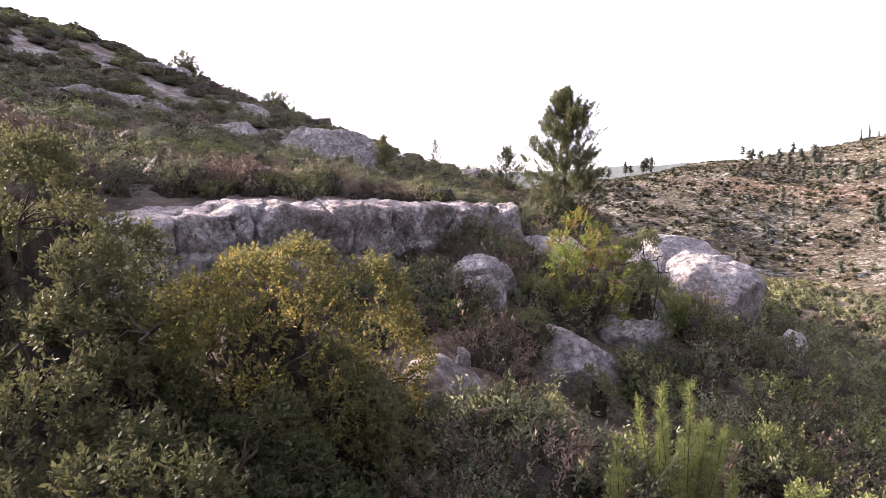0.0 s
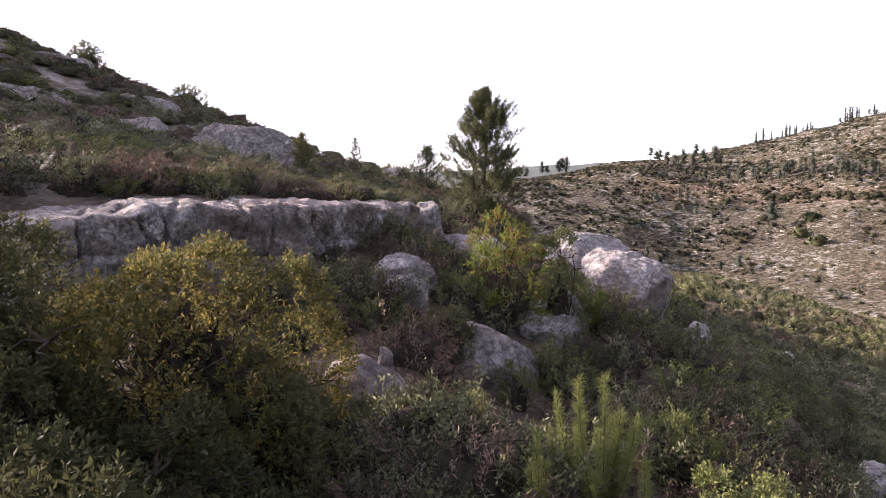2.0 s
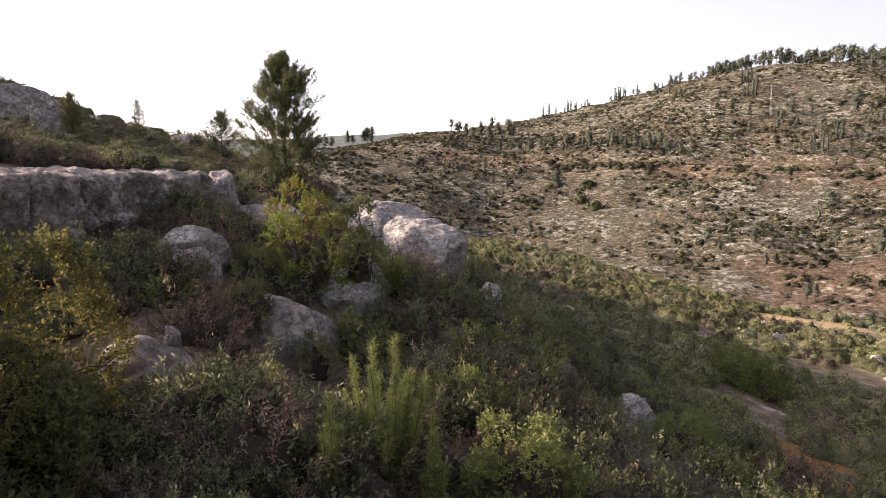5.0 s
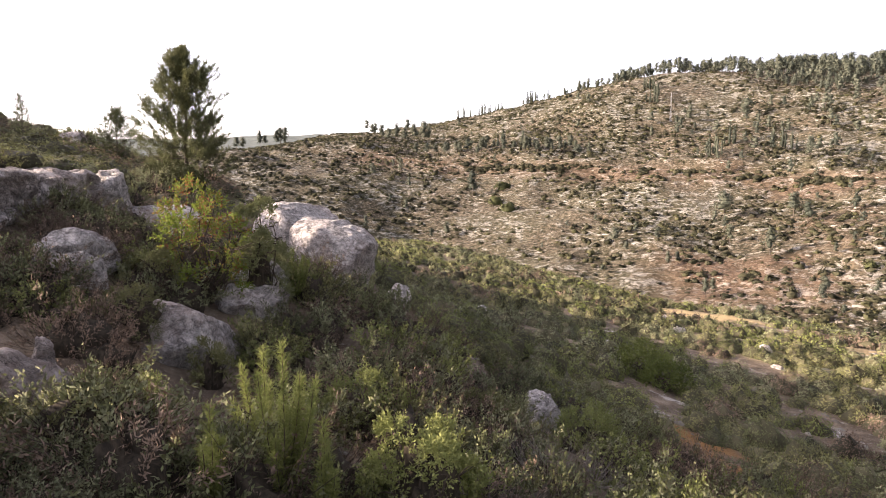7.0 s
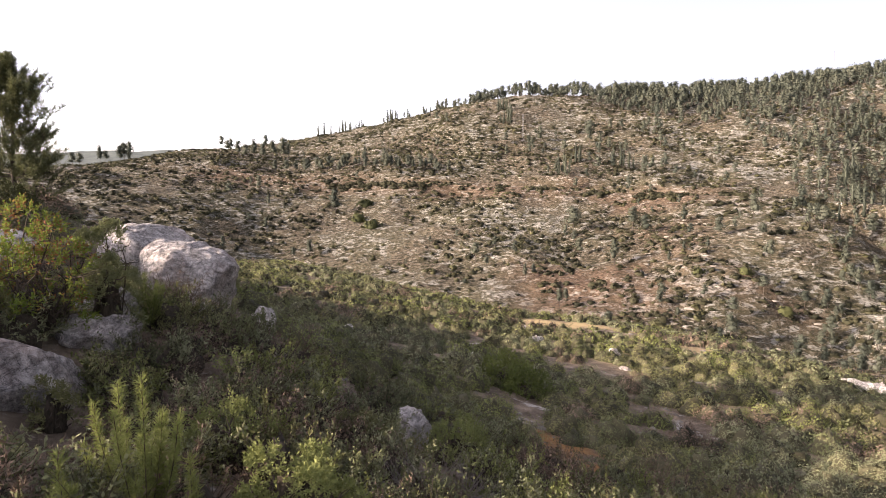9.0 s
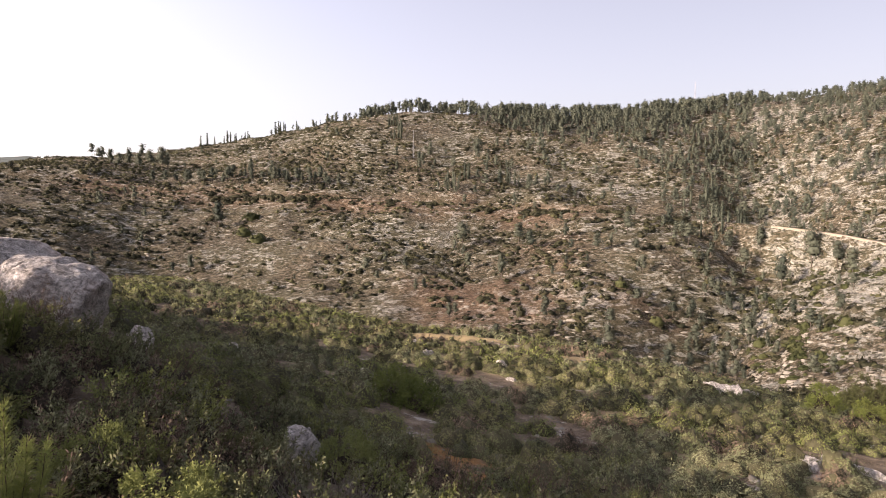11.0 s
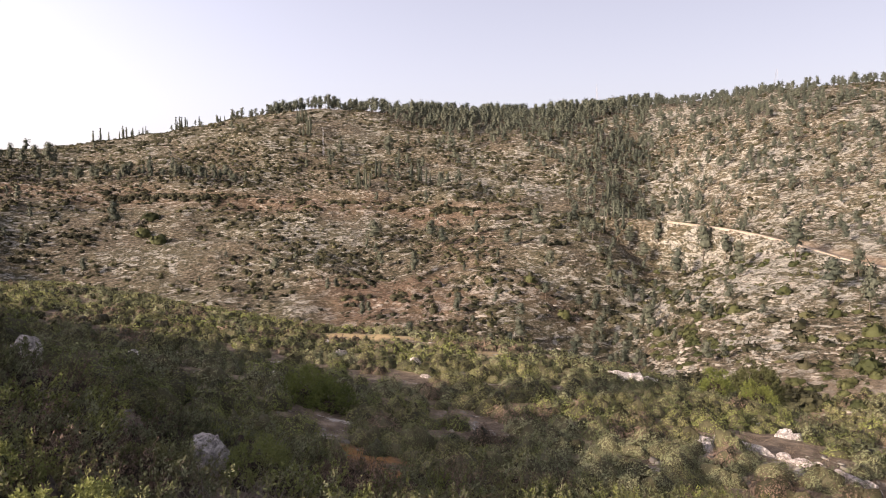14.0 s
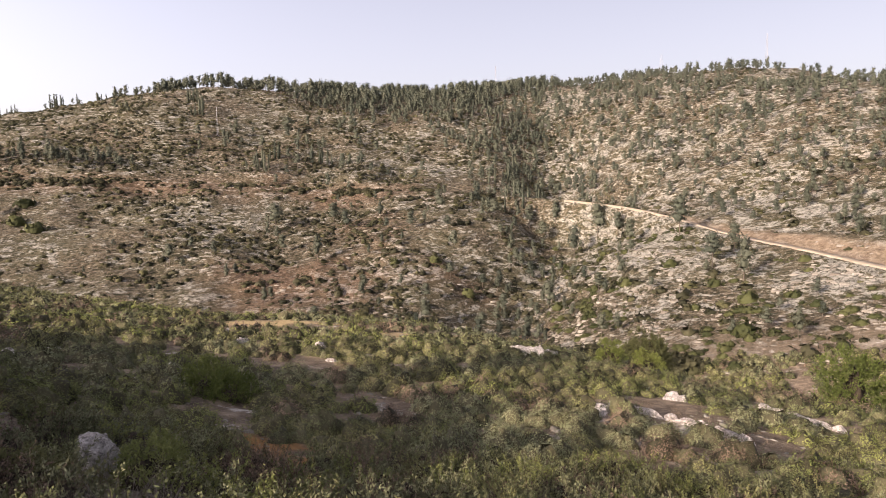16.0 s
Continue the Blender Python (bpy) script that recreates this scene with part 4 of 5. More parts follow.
rock("boulder", "small grey boulder below the ledge", 3.9, 8.8, (0.62, 0.55, 0.42), 207, -10, z=-1.05, cut_to=(0.5, 0.8), blocky=0.7, rough=0.06, cracks=0.02, detail=80)
rock("boulder", "low grey boulder in front of a leafy bush", 16.7, 9.5, (1.15, 1.0, 0.62), 208, 14, z=-1.84, tilt=(0, 12), blocky=0.65, rough=0.07, cracks=0.02, detail=100, facets=8)
rock("boulder", "grey boulder half hidden by shrubs", 17.0, 10.6, (1.0, 0.9, 0.5), 209, 10, z=-1.58, tilt=(0, 14), blocky=0.65, rough=0.08, cracks=0.02, detail=80)
rock("boulder", "small grey stone among dry shrubs", 1.6, 6.4, (0.26, 0.26, 0.42), 210, 0, z=-1.60, blocky=0.6, rough=0.08, detail=60, material=ROCK_WARM)
rock("boulder", "grey stone on the shrubby slope", 28.6, 12.6, (0.6, 0.6, 0.6), 211, 0, z=-2.40, tilt=(0, 16), blocky=0.65, rough=0.09, detail=70)
rock("boulder", "pale stone deep in low shrubs", 41.9, 9.5, (0.62, 0.6, 0.5), 212, 30, z=-3.42, tilt=(0, 20), blocky=0.6, rough=0.09, detail=70)
rock("rock_shelf", "flat grey limestone shelf below the pine", 8.8, 12.6, (1.9, 1.8, 0.7), 213, 10, z=-0.93, tilt=(6, 0), blocky=0.95, rough=0.05, cracks=0.03, detail=100, facets=3)
# outcrops up the hill: bearing, distance, length, depth, height, top over the ground
for n, (b, d, l, w, h, up) in enumerate([
    (-18.6, 22, 3.4, 2.0, 1.3, 0.62), (-11.0, 22, 4.6, 2.6, 2.2, 1.1), (-13.5, 26, 3.4, 2, 1.1, 0.35), (-5.6, 20, 0.9, 0.9, 0.8, 0.42), (-27, 24, 4.0, 2.2, 1.0, 0.3), (2.2, 27, 2.0, 2, 1.1, 0.45),
    (-24, 33, 3.6, 2.2, 1.0, 0.22), (-11, 18.2, 3.2, 1.4, 0.6, 0.16), (-15.5, 17.6, 2.6, 1.2, 0.6, 0.14), (-7.6, 18.6, 2.6, 1.2, 0.6, 0.2), (-21, 16.5, 2.6, 1.6, 0.7, 0.15), (-3, 17, 1.6, 1.2, 0.5, 0.16), (-28, 31, 3.8, 2.0, 0.9, 0.2), (-18, 29, 3.4, 1.8, 0.8, 0.2),
]):
    rock("outcrop", "grey limestone outcrop on the hillside", b, d, (l, w, h), 230 + n, 10 * (n % 5) - 10, sink=1 - up / h, blocky=0.95, rough=0.05, cracks=0.03, facets=9, detail=100, group="hillside outcrops", material=ROCK)
# pale stones on the lower slope
for n, (b, d, s) in enumerate([(43.4, 22, 0.5), (52.1, 36, 0.8), (51.0, 40, 0.7), (35.5, 27, 0.6), (46.5, 26, 0.5), (77.5, 34, 1.3), (79.5, 35, 0.8), (84.0, 20, 0.7), (55, 38, 0.6), (60, 30, 0.4), (38.6, 33, 0.6), (56.5, 19, 0.35), (59, 33, 0.7), (88, 27, 0.6), (90.5, 25, 0.7)]):
    rock("boulder", "pale limestone stone lying on the shrubby slope", b, d, (s * 1.5, s, s * 0.6), 260 + n, 37 * n, sink=0.3, blocky=0.7, rough=0.14, detail=48, group="stones on the lower slope")
# broken lines of pale bedrock down the lower slope
def bedrock_line(start, end, count, seed):
    a, b = [Vector((d * math.sin(radians(t)), d * math.cos(radians(t)), 0)) for t, d in (start, end)]
    run = math.degrees(math.atan2(b.y - a.y, b.x - a.x))
    for n in range(count):
        q = a + (b - a) * ((n + 0.5) / count)
        t = math.degrees(math.atan2(q.x, q.y))
        rock("bedrock", "strip of pale bare limestone bedrock in low shrubs", t, q.length, ((1.5 if n % 4 else 0.8) * (b - a).length / count, 0.20 + 0.05 * (n % 3), 0.34), seed + n, run + t + 5 * (n % 3) - 5, sink=0.36, blocky=0.9, rough=0.05, detail=56, facets=5, group="strips of bedrock")


bedrock_line((84.6, 22.4), (96.8, 18.3), 9, 280)
bedrock_line((96.5, 25.3), (103.0, 22.8), 5, 295)


# ---- bushes and trees close by ----
bush("mastic_bush", "large dense mastic bush with yellow-green leaf tips", -15.5, 4.7, 1.05, 1.66, "mastic", 301, 12, 40000, (0.038, 0.017), 260, spread=0.07)
bush("mastic_bush", "large dark green mastic bush", -30.5, 4.0, 0.75, 1.55, "mastic_dark", 302, 12, 26000, (0.038, 0.017), 240, spread=0.07)
bush("mastic_bush", "tall dark green mastic bush with thin leafy shoots", -34.5, 4.8, 0.85, 2.2, "mastic_dark", 303, 12, 26000, (0.038, 0.017), 200, spread=0.07, outer=0.88)
bush("mastic_bush", "low dark mastic bush in front of a larger one", -17.5, 3.2, 0.62, 0.85, "mastic_dark", 304, 10, 15000, (0.038, 0.017), 160, spread=0.08)
bush("mastic_bush", "low dark mastic bush at the foot of taller ones", -28.0, 3.0, 0.7, 0.85, "mastic_dark", 305, 10, 13000, (0.038, 0.017), 160, spread=0.08)
bush("mastic_bush", "low mastic bush at the edge of a larger one", -7.5, 4.2, 0.5, 1.0, "mastic_dark", 309, 10, 12000, (0.038, 0.017), 150, spread=0.08)
bush("terebinth", "terebinth bush with bright green and reddish leaves", 12.9, 9.5, 0.66, 1.85, "bright", 306, 12, 6000, (0.05, 0.022), 130, spread=0.10, mass=0.2)
bush("evergreen_bush", "rounded dark evergreen bush beside a boulder", 17.2, 9.7, 0.46, 1.9, "dark", 307, 9, 11000, (0.04, 0.018), 80, spread=0.12, mass=0.4)
bush("evergreen_bush", "dark green low bush below the pine", 9.4, 17.5, 0.75, 0.62, "bank", 308, 9, 5000, (0.06, 0.03), 60, mass=0.4)
pine("pine_tree", "young Aleppo pine with an open grey-green crown", 10.75, 21.5, 3.8, 1.45, 311, 60000, needle=0.14, bare=0.02)
pine("pine_sapling", "bushy pine sapling on the ridge", 5.55, 24.0, 1.75, 0.8, 312, 7000, needle=0.12, whorls=9, fat=0.15)
pine("pine_sapling", "bushy pine sapling among hillside rocks", -5.2, 20.5, 1.45, 0.46, 313, 6000, leaf="olive", needle=0.11, whorls=9, fat=0.2)
pine("pine_sapling", "sparse pine sapling on the skyline", -0.6, 25.0, 1.55, 0.40, 314, 2200, needle=0.10, whorls=8)
bush("skyline_bush", "dark bush on the hill's skyline", -21.6, 37.5, 0.85, 1.5, "dark", 315, 8, 5500, (0.08, 0.04), 50, mass=0.5, spread=0.09)
bush("skyline_bush", "dark low bush on the hill's skyline", -14.5, 35, 1.1, 1.0, "dark", 316, 8, 4500, (0.08, 0.04), 50, mass=0.5, spread=0.09)
bush("skyline_bush", "dark low bush at the ridge's end", 3.4, 27.5, 0.7, 0.7, "dark", 317, 8, 4500, (0.06, 0.03), 40, spread=0.09)
bush("evergreen_bush", "rounded grey-green leafy bush", 33.2, 4.6, 0.45, 0.85, "green", 331, 9, 9000, (0.03, 0.014), 90, spread=0.09)
bush("broom", "bright green broom bush at the slope's brink", 84.8, 34, 0.75, 1.5, "bush_green", 332, 8, 5000, (0.09, 0.03), 40)
bush("broom", "bright green broom bush at the slope's brink", 87.8, 34, 0.75, 1.3, "bush_green", 333, 8, 5000, (0.09, 0.03), 40)
bush("carob_tree", "dark green bushy tree beyond the slope's brink", 88.0, 41, 1.5, 4.3, "bank", 334, 9, 9000, (0.14, 0.05), 60, category="tree")
bush("carob_tree", "green bushy tree beyond the slope's brink", 103.0, 33, 1.35, 3.6, "bush_green", 335, 9, 8000, (0.12, 0.05), 60, category="tree")
bush("carob_tree", "green bushy tree beyond the slope's brink", 106.0, 34, 1.2, 3.0, "bush_green", 336, 9, 8000, (0.12, 0.05), 60, category="tree")
bush("green_bush", "fresh green bush in the low scrub", 49.5, 22, 0.9, 0.95, "bush_green", 337, 9, 4000, (0.09, 0.04), 60, mass=0.4)
bush("green_bush", "fresh green bush in the low scrub", 51.5, 21, 0.7, 0.7, "bush_green", 338, 9, 3000, (0.09, 0.04), 60, mass=0.4)
# single plants that stand out among the grey shrubs
bush("rockrose_bush", "rounded yellow-green bush below the terebinth", 8.7, 9.3, 0.42, 0.62, "olive", 341, 9, 6000, (0.03, 0.013), 80, spread=0.10)
bush("rockrose_bush", "olive-brown rounded bush beside a pinkish boulder", 7.2, 7.7, 0.48, 0.6, "olive", 342, 9, 6000, (0.028, 0.011), 90, spread=0.10)
bush("green_bush", "slender green feathery bush near the path", 9.6, 5.0, 0.2, 0.6, "green", 343, 7, 2600, (0.03, 0.010), 90, spread=0.10)
bush("green_bush", "low fresh green bush beside grey shrubs", 26.5, 6.4, 0.4, 0.55, "green", 344, 9, 5000, (0.03, 0.013), 80, spread=0.10)
bush("rockrose_bush", "slender yellow-green bush in front of a boulder", 13.6, 7.2, 0.22, 0.5, "olive", 345, 7, 2500, (0.03, 0.013), 50, spread=0.12)
bush("rockrose_bush", "yellow-green leafy bush among grey shrubs", 37.5, 7.8, 0.4, 0.5, "olive", 346, 9, 4500, (0.03, 0.014), 70, spread=0.10)
bush("green_bush", "dark green leafy bush among grey shrubs", 46, 9.0, 0.5, 0.6, "green", 347, 9, 5500, (0.035, 0.015), 70, spread=0.10)
# young pine shoots in front
for n, (b, d, h, w, k) in enumerate([(21.2, 4.2, 1.2, 0.24, 10), (19.2, 4.9, 1.05, 0.30, 14), (25.0, 4.1, 0.8, 0.10, 5), (15.6, 3.9, 0.72, 0.14, 6), (36.5, 4.7, 0.55, 0.16, 8), (20.0, 10.4, 0.85, 0.30, 14)]):
    seedling(b, d, h, w, k, 320 + n)

# ---- low shrubs ----
SAGE = shrub_kind("sage_shrub", "grey-green aromatic low shrub", range(400, 405), "sage", STEM, count=1900, size=(0.038, 0.015), twigs=42, thin=0.5)
GREEN = shrub_kind("green_shrub", "dense green low shrub", range(410, 415), "green", STEM, count=1900, size=(0.034, 0.016), twigs=42, thin=0.5)
DARK = shrub_kind("dark_shrub", "dark green low shrub with thin stems", range(420, 424), "dark", STEM, count=1900, size=(0.034, 0.015), tall=0.5, twigs=42, thin=0.5)
BROWN = shrub_kind("thorny_burnet", "brown-grey thorny cushion shrub", range(430, 435), "brown", STEM, count=1700, size=(0.036, 0.009), twigs=44, thin=0.4)
OLIVE = shrub_kind("rockrose_shrub", "yellow-green leafy low shrub", range(440, 444), "olive", STEM, count=1900, size=(0.033, 0.016), tall=0.5, twigs=40, thin=0.5)
TWIGS = shrub_kind("dead_shrub", "bleached dead shrub of bare twigs", range(450, 452), "brown", TWIG, count=200, size=(0.03, 0.006), twigs=120, bare=1.0, thin=0.45)
rng = np.random.default_rng(7)


def land_points(rng, count, az, r, keep=None):
    """Places on the ground, even by area, between two bearings and two distances."""
    a = rng.uniform(az[0], az[1], count)
    d = np.sqrt(rng.uniform(r[0] ** 2, r[1] ** 2, count))
    x, y = d * np.sin(np.radians(a)), d * np.cos(np.radians(a))
    k = np.ones(count, bool) if keep is None else keep(a, d, x, y)
    return a[k], d[k], np.stack([x, y, height(x, y)], -1)[k]


ROCK_SPOTS = [(11.6, 8.2, 0.75), (0.2, 5.5, 0.45), (3.2, 9.0, 0.6), (17.3, 9.5, 0.7), (24, 14, 1.5), (20.6, 15, 1.2), (29.3, 12.5, 0.5), (41.4, 9.1, 0.45), (14.6, 9.4, 0.4), (17.6, 10.2, 0.5), (2.0, 6.5, 0.3), (8.8, 12.6, 0.9), (11.5, 7.3, 0.8), (22.5, 14.2, 1.5), (52.0, 15.3, 0.75), (54.3, 14.3, 0.8), (57.0, 13.0, 0.85), (58.5, 11.9, 0.8)]


def clear(a, d, x, y):
    ok = np.ones(len(a), bool)
    for b, r, w in ROCK_SPOTS:
        ok &= np.hypot(x - r * math.sin(radians(b)), y - r * math.cos(radians(b))) > w
    lip = np.interp(a, [-27, -16, -4.4, 1, 6.4], [7.9, 8.5, 9.8, 11.7, 13.0])
    ok &= ~((d > lip - 0.35) & (d < lip + 2.1) & (a < 7) & (a > -28))
    for (t0, r0), (t1, r1) in (((82.5, 23.2), (99.0, 17.6)), ((96.5, 25.3), (103.0, 22.8))):  # the bare bedrock
        ax, ay, bx, by = r0 * math.sin(radians(t0)), r0 * math.cos(radians(t0)), r1 * math.sin(radians(t1)), r1 * math.cos(radians(t1))
        s = np.clip(((x - ax) * (bx - ax) + (y - ay) * (by - ay)) / ((bx - ax) ** 2 + (by - ay) ** 2), 0, 1)
        ok &= np.hypot(x - ax - s * (bx - ax), y - ay - s * (by - ay)) > 0.9
    ok &= blob(a, d, 87.7, 16.6, 1.6, 0.9, x, y) + blob(a, d, 63, 19.2, 1.2, 0.9, x, y) + blob(a, d, 79.6, 17.2, 1.1, 0.7, x, y) < 0.5
    return ok & ~((a > 43) & (a < 64) & (d > 41) & (d < 46) & (blob(a, d, 53.5, 44.0, 5.0, 2.4, x, y) > 0.4))


for n, (b, r, sz) in enumerate([(39.5, 4.7, 0.9), (16.2, 5.6, 0.7), (43.3, 6.6, 1.15), (47.0, 7.4, 0.9)]):
    plant(TWIGS, n, at(spot(b, r, -0.03), 77.0 * n, sz))
# within a few steps every shrub is a plant of its own
a, d, p = land_points(rng, 1000, (-40, 114), (3.4, 13.0), lambda a, d, x, y: clear(a, d, x, y) & ~((a < -4) & (d < 6.2)) & (d > 3.9) & ~((a > 7.5) & (a < 16) & (d > 5.5) & (d < 8.4)) & ~((a > 40) & (a < 46) & (d > 7.4) & (d < 9.5)) & ~((a > -4) & (a < 5) & (d > 4.6) & (d < 6.3)))
for n in range(min(len(p), 540)):
    left = a[n] < 14
    pick = rng.choice(6, p=[0.16, 0.07, 0.20, 0.46, 0.07, 0.04] if left else [0.30, 0.16, 0.28, 0.16, 0.08, 0.02])
    kind = (SAGE, GREEN, DARK, BROWN, OLIVE, TWIGS)[pick]
    plant(kind, n, at(Vector(p[n]) - Vector((0, 0, 0.04)), rng.uniform(0, 360), rng.uniform(0.75, 1.35)))

# burnet crowds the foot of the ledge and of the boulders
a, d, p = land_points(rng, 420, (-6, 19), (5.0, 12.5), lambda a, d, x, y: ((d > 7.6) | (a > 2)) & clear(a, d, x, y) & ~((a > 8) & (a < 16) & (d < 8.2)))
for n in range(min(len(p), 125)):
    plant(BROWN if n % 5 else DARK, n, at(Vector(p[n]) - Vector((0, 0, 0.05)), rng.uniform(0, 360), rng.uniform(0.45, 0.8)))
# low growth at the walker's side of the boulders
a, d, p = land_points(rng, 260, (-9, 34), (2.9, 5.2), lambda a, d, x, y: (np.hypot(x, y - 5.6) > 0.55) & (d < np.where(a > 8, 5.0, 5.2)))
for n in range(min(len(p), 80)):
    plant((BROWN, DARK, BROWN, DARK, SAGE)[n % 5], n, at(Vector(p[n]) - Vector((0, 0, 0.05)), rng.uniform(0, 360), rng.uniform(0.4, 0.75)))
# shrubs round the ledge's end and the rock shelf
for n, (b, r, sz) in enumerate([(7.0, 12.0, 0.8), (7.2, 13.6, 0.9), (6.8, 14.6, 1.0), (8.2, 15.2, 1.1), (9.6, 14.6, 1.0), (10.8, 13.6, 1.0), (7.4, 11.0, 0.8), (6.3, 11.4, 0.8), (10.6, 15.6, 1.1), (11.8, 15.0, 1.0), (9.4, 16.4, 1.0), (7.6, 16.2, 1.1), (5.2, 11.2, 0.8), (12.6, 13.0, 0.9), (13.6, 12.2, 0.9)]):
    plant((BROWN, DARK, SAGE)[n % 3], n, at(spot(b, r, -0.05), 50.0 * n, sz))
# dead grass and litter between the shrubs
a, d, p = land_points(rng, 2600, (-42, 116), (3.0, 24), None)
tuft = [leaves(np.random.default_rng(460 + n), np.random.default_rng(470 + n).normal(0, 0.07, (13, 3)) * (1, 1, 0), np.random.default_rng(480 + n).normal(0, 0.45, (13, 3)) * (1, 1, 0) + (0, 0, 0.8), 0.2, 0.012) for n in range(5)]
tagged(new("dry_grass", scatter_mesh("dry_grass", tuft, p - (0, 0, 0.02), rng.uniform(0, 6.3, len(p)), rng.uniform(0.4, 1.0, len(p)), LEAF["straw"])), "dead grass and litter between the shrubs", "grass", kind="stuff")


def spaced(rng, gap, az, r, keep):
    """Places on the ground that keep apart from one another, a plant's width from each to the next."""
    n = int(r[1] / gap) + 2
    i, j = [q.ravel() for q in np.meshgrid(np.arange(-n, n + 1), np.arange(-n, n + 1))]
    x = (i + 0.5 * (j % 2) + rng.uniform(-0.36, 0.36, len(i))) * gap
    y = (j * 0.87 + rng.uniform(-0.36, 0.36, len(i))) * gap
    d, a = np.hypot(x, y), np.degrees(np.arctan2(x, y))
    k = (a > az[0]) & (a < az[1]) & (d > r[0]) & (d < r[1])
    a, d, x, y = a[k], d[k], x[k], y[k]
    k = keep(a, d, x, y)
    return a[k], d[k], np.stack([x, y, height(x, y)], -1)[k]


def drifts(kinds, az, r, gap, size, keep, weigh, stretch):
    """Shrubs too many to count, sorted by kind in loose patches, each kind as one body of plants."""
    a, d, p = spaced(rng, gap, az, r, keep)
    odds = np.stack([np.clip(weigh[n] + 1.5 * fbm(p[:, 0] / 3.6, p[:, 1] / 3.6, 3, 61 + 9 * n), 0.02, 1) + 0 * a for n in range(len(kinds))], -1)
    pick = (odds * rng.gumbel(0.5, 0.16, odds.shape).clip(0.05)).argmax(1)
    for n, (name, label, leaf) in enumerate(kinds):
        tops, cores = [], []
        for r0, r1, pads, blades, grid in ((0, 19, (760, 0.050, 0.028), (560, 0.052, 0.015), (11, 8)), (19, 34, (300, 0.078, 0.042), (220, 0.072, 0.020), (8, 6)), (34, 99, (96, 0.125, 0.08), (64, 0.10, 0.034), (6, 5))):  # coarser with distance
            q = p[(pick == n) & (d >= r0) & (d < r1)]
            turns, sizes, tall = rng.uniform(0, 6.3, len(q)), rng.uniform(*size, len(q)) * rng.uniform(0.8, 1.2, len(q)), rng.uniform(*stretch, len(q))
            seeds = range(500 + 10 * n, 505 + 10 * n)
            tops.append(scatter([rounded(*clump(s, pads, blades), 0.32) for s in seeds], q - (0, 0, 0.04), turns, sizes, tall))
            # dark cores that show between the pads as painted gap shade
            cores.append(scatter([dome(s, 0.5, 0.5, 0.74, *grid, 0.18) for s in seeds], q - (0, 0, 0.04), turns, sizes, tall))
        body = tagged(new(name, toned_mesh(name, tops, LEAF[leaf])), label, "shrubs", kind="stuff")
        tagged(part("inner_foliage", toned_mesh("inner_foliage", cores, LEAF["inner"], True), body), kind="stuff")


def open_ground(a, d, x, y):
    """Bare spots that the scrub leaves free."""
    return clear(a, d, x, y) & (fbm(x / 2.6, y / 2.6, 3, 77) < np.where(a < 30, 0.34, 0.29))


LOWER = [("sage_scrub", "grey-green low scrub on the lower slope", "sage"), ("dark_scrub", "dark green low scrub on the lower slope", "dark"), ("olive_scrub", "yellow-green low scrub on the lower slope", "olive"), ("green_scrub", "green low scrub on the lower slope", "green"), ("dry_scrub", "dry brown-grey scrub on the lower slope", "brown")]
drifts(LOWER, (20, 116), (12.5, 70), 0.86, (0.72, 1.22), open_ground, (0.52, 0.44, 0.54, 0.50, 0.28), (0.75, 1.2))
UPPER = [("hill_green_scrub", "green scrub between rocks on the upper hillside", "green"), ("hill_grey_scrub", "grey-green scrub on the upper hillside", "sage"), ("hill_dark_scrub", "dark scrub on the upper hillside", "dark"), ("hill_dry_scrub", "dry brown scrub on the upper hillside", "brown"), ("hill_olive_scrub", "yellow-green scrub on the upper hillside", "olive")]
drifts(UPPER, (-46, 14), (11.5, 46), 0.82, (0.7, 1.5), open_ground, (0.36, 0.42, 0.46, 0.56, 0.44), (0.5, 0.8))


# ---- the hills across the valley ----
def mound(seed):
    """A far shrub: a low lumpy cushion with leafy pads that break its outline."""
    v, f = dome(seed, 0.5, 0.5, 0.75, 5, 4, 0.26)
    w, g = clump(seed, (9, 0.5, 0.34), (5, 0.3, 0.12))
    return rounded(np.concatenate([v, w]), np.concatenate([f, g + len(v)]))


def leafy_mound(seed):
    """A bush some hundred steps away: a lumpy cushion under many leafy pads."""
    v, f = dome(seed, 0.5, 0.5, 0.72, 7, 6, 0.2)
    w, g = clump(seed, (60, 0.2, 0.13), (40, 0.13, 0.05))
    return rounded(np.concatenate([v, w]), np.concatenate([f, g + len(v)]))


def far_scrub(name, label, leaf, count, size, seed, keep, az=(8, 118), reach=(52, 340), form=mound):
    a, d, p = land_points(rng, count, az, reach, lambda a, d, x, y: (d > along(VALLEY, a, 1) * 0.8) & (d < along(CREST, a, 1) + 12))
    k = keep(a, d, p) > rng.uniform(0, 1, len(a))
    p = p[k]
    me = scatter_mesh(name, [form(seed + n) for n in range(6)], p - (0, 0, 0.1), rng.uniform(0, 6.3, len(p)), size[0] + (size[1] - size[0]) * rng.uniform(0, 1, len(p)) ** 2.2, LEAF[leaf], rng.uniform(0.55, 0.95, len(p)))
    return tagged(new(name, me), label, "scrub", kind="stuff")


def off_road(a, d):
    return np.abs(d - along(BENCH, a, 1)) > np.where(a > 79, 4.5, 1.5)


def cover(seed, gain, bias=0.45):
    return lambda a, d, p: np.clip(bias + gain * fbm(p[:, 0] / 17, p[:, 1] / 17, 4, seed), 0, 1) * off_road(a, d) * np.where(a > 79, 0.6, np.where(a < 46, 1.3, 1.0)) * np.where(d > 0.5 * (along(BENCH, a, 1) + along(CREST, a, 1)), 0.7, 1.0)


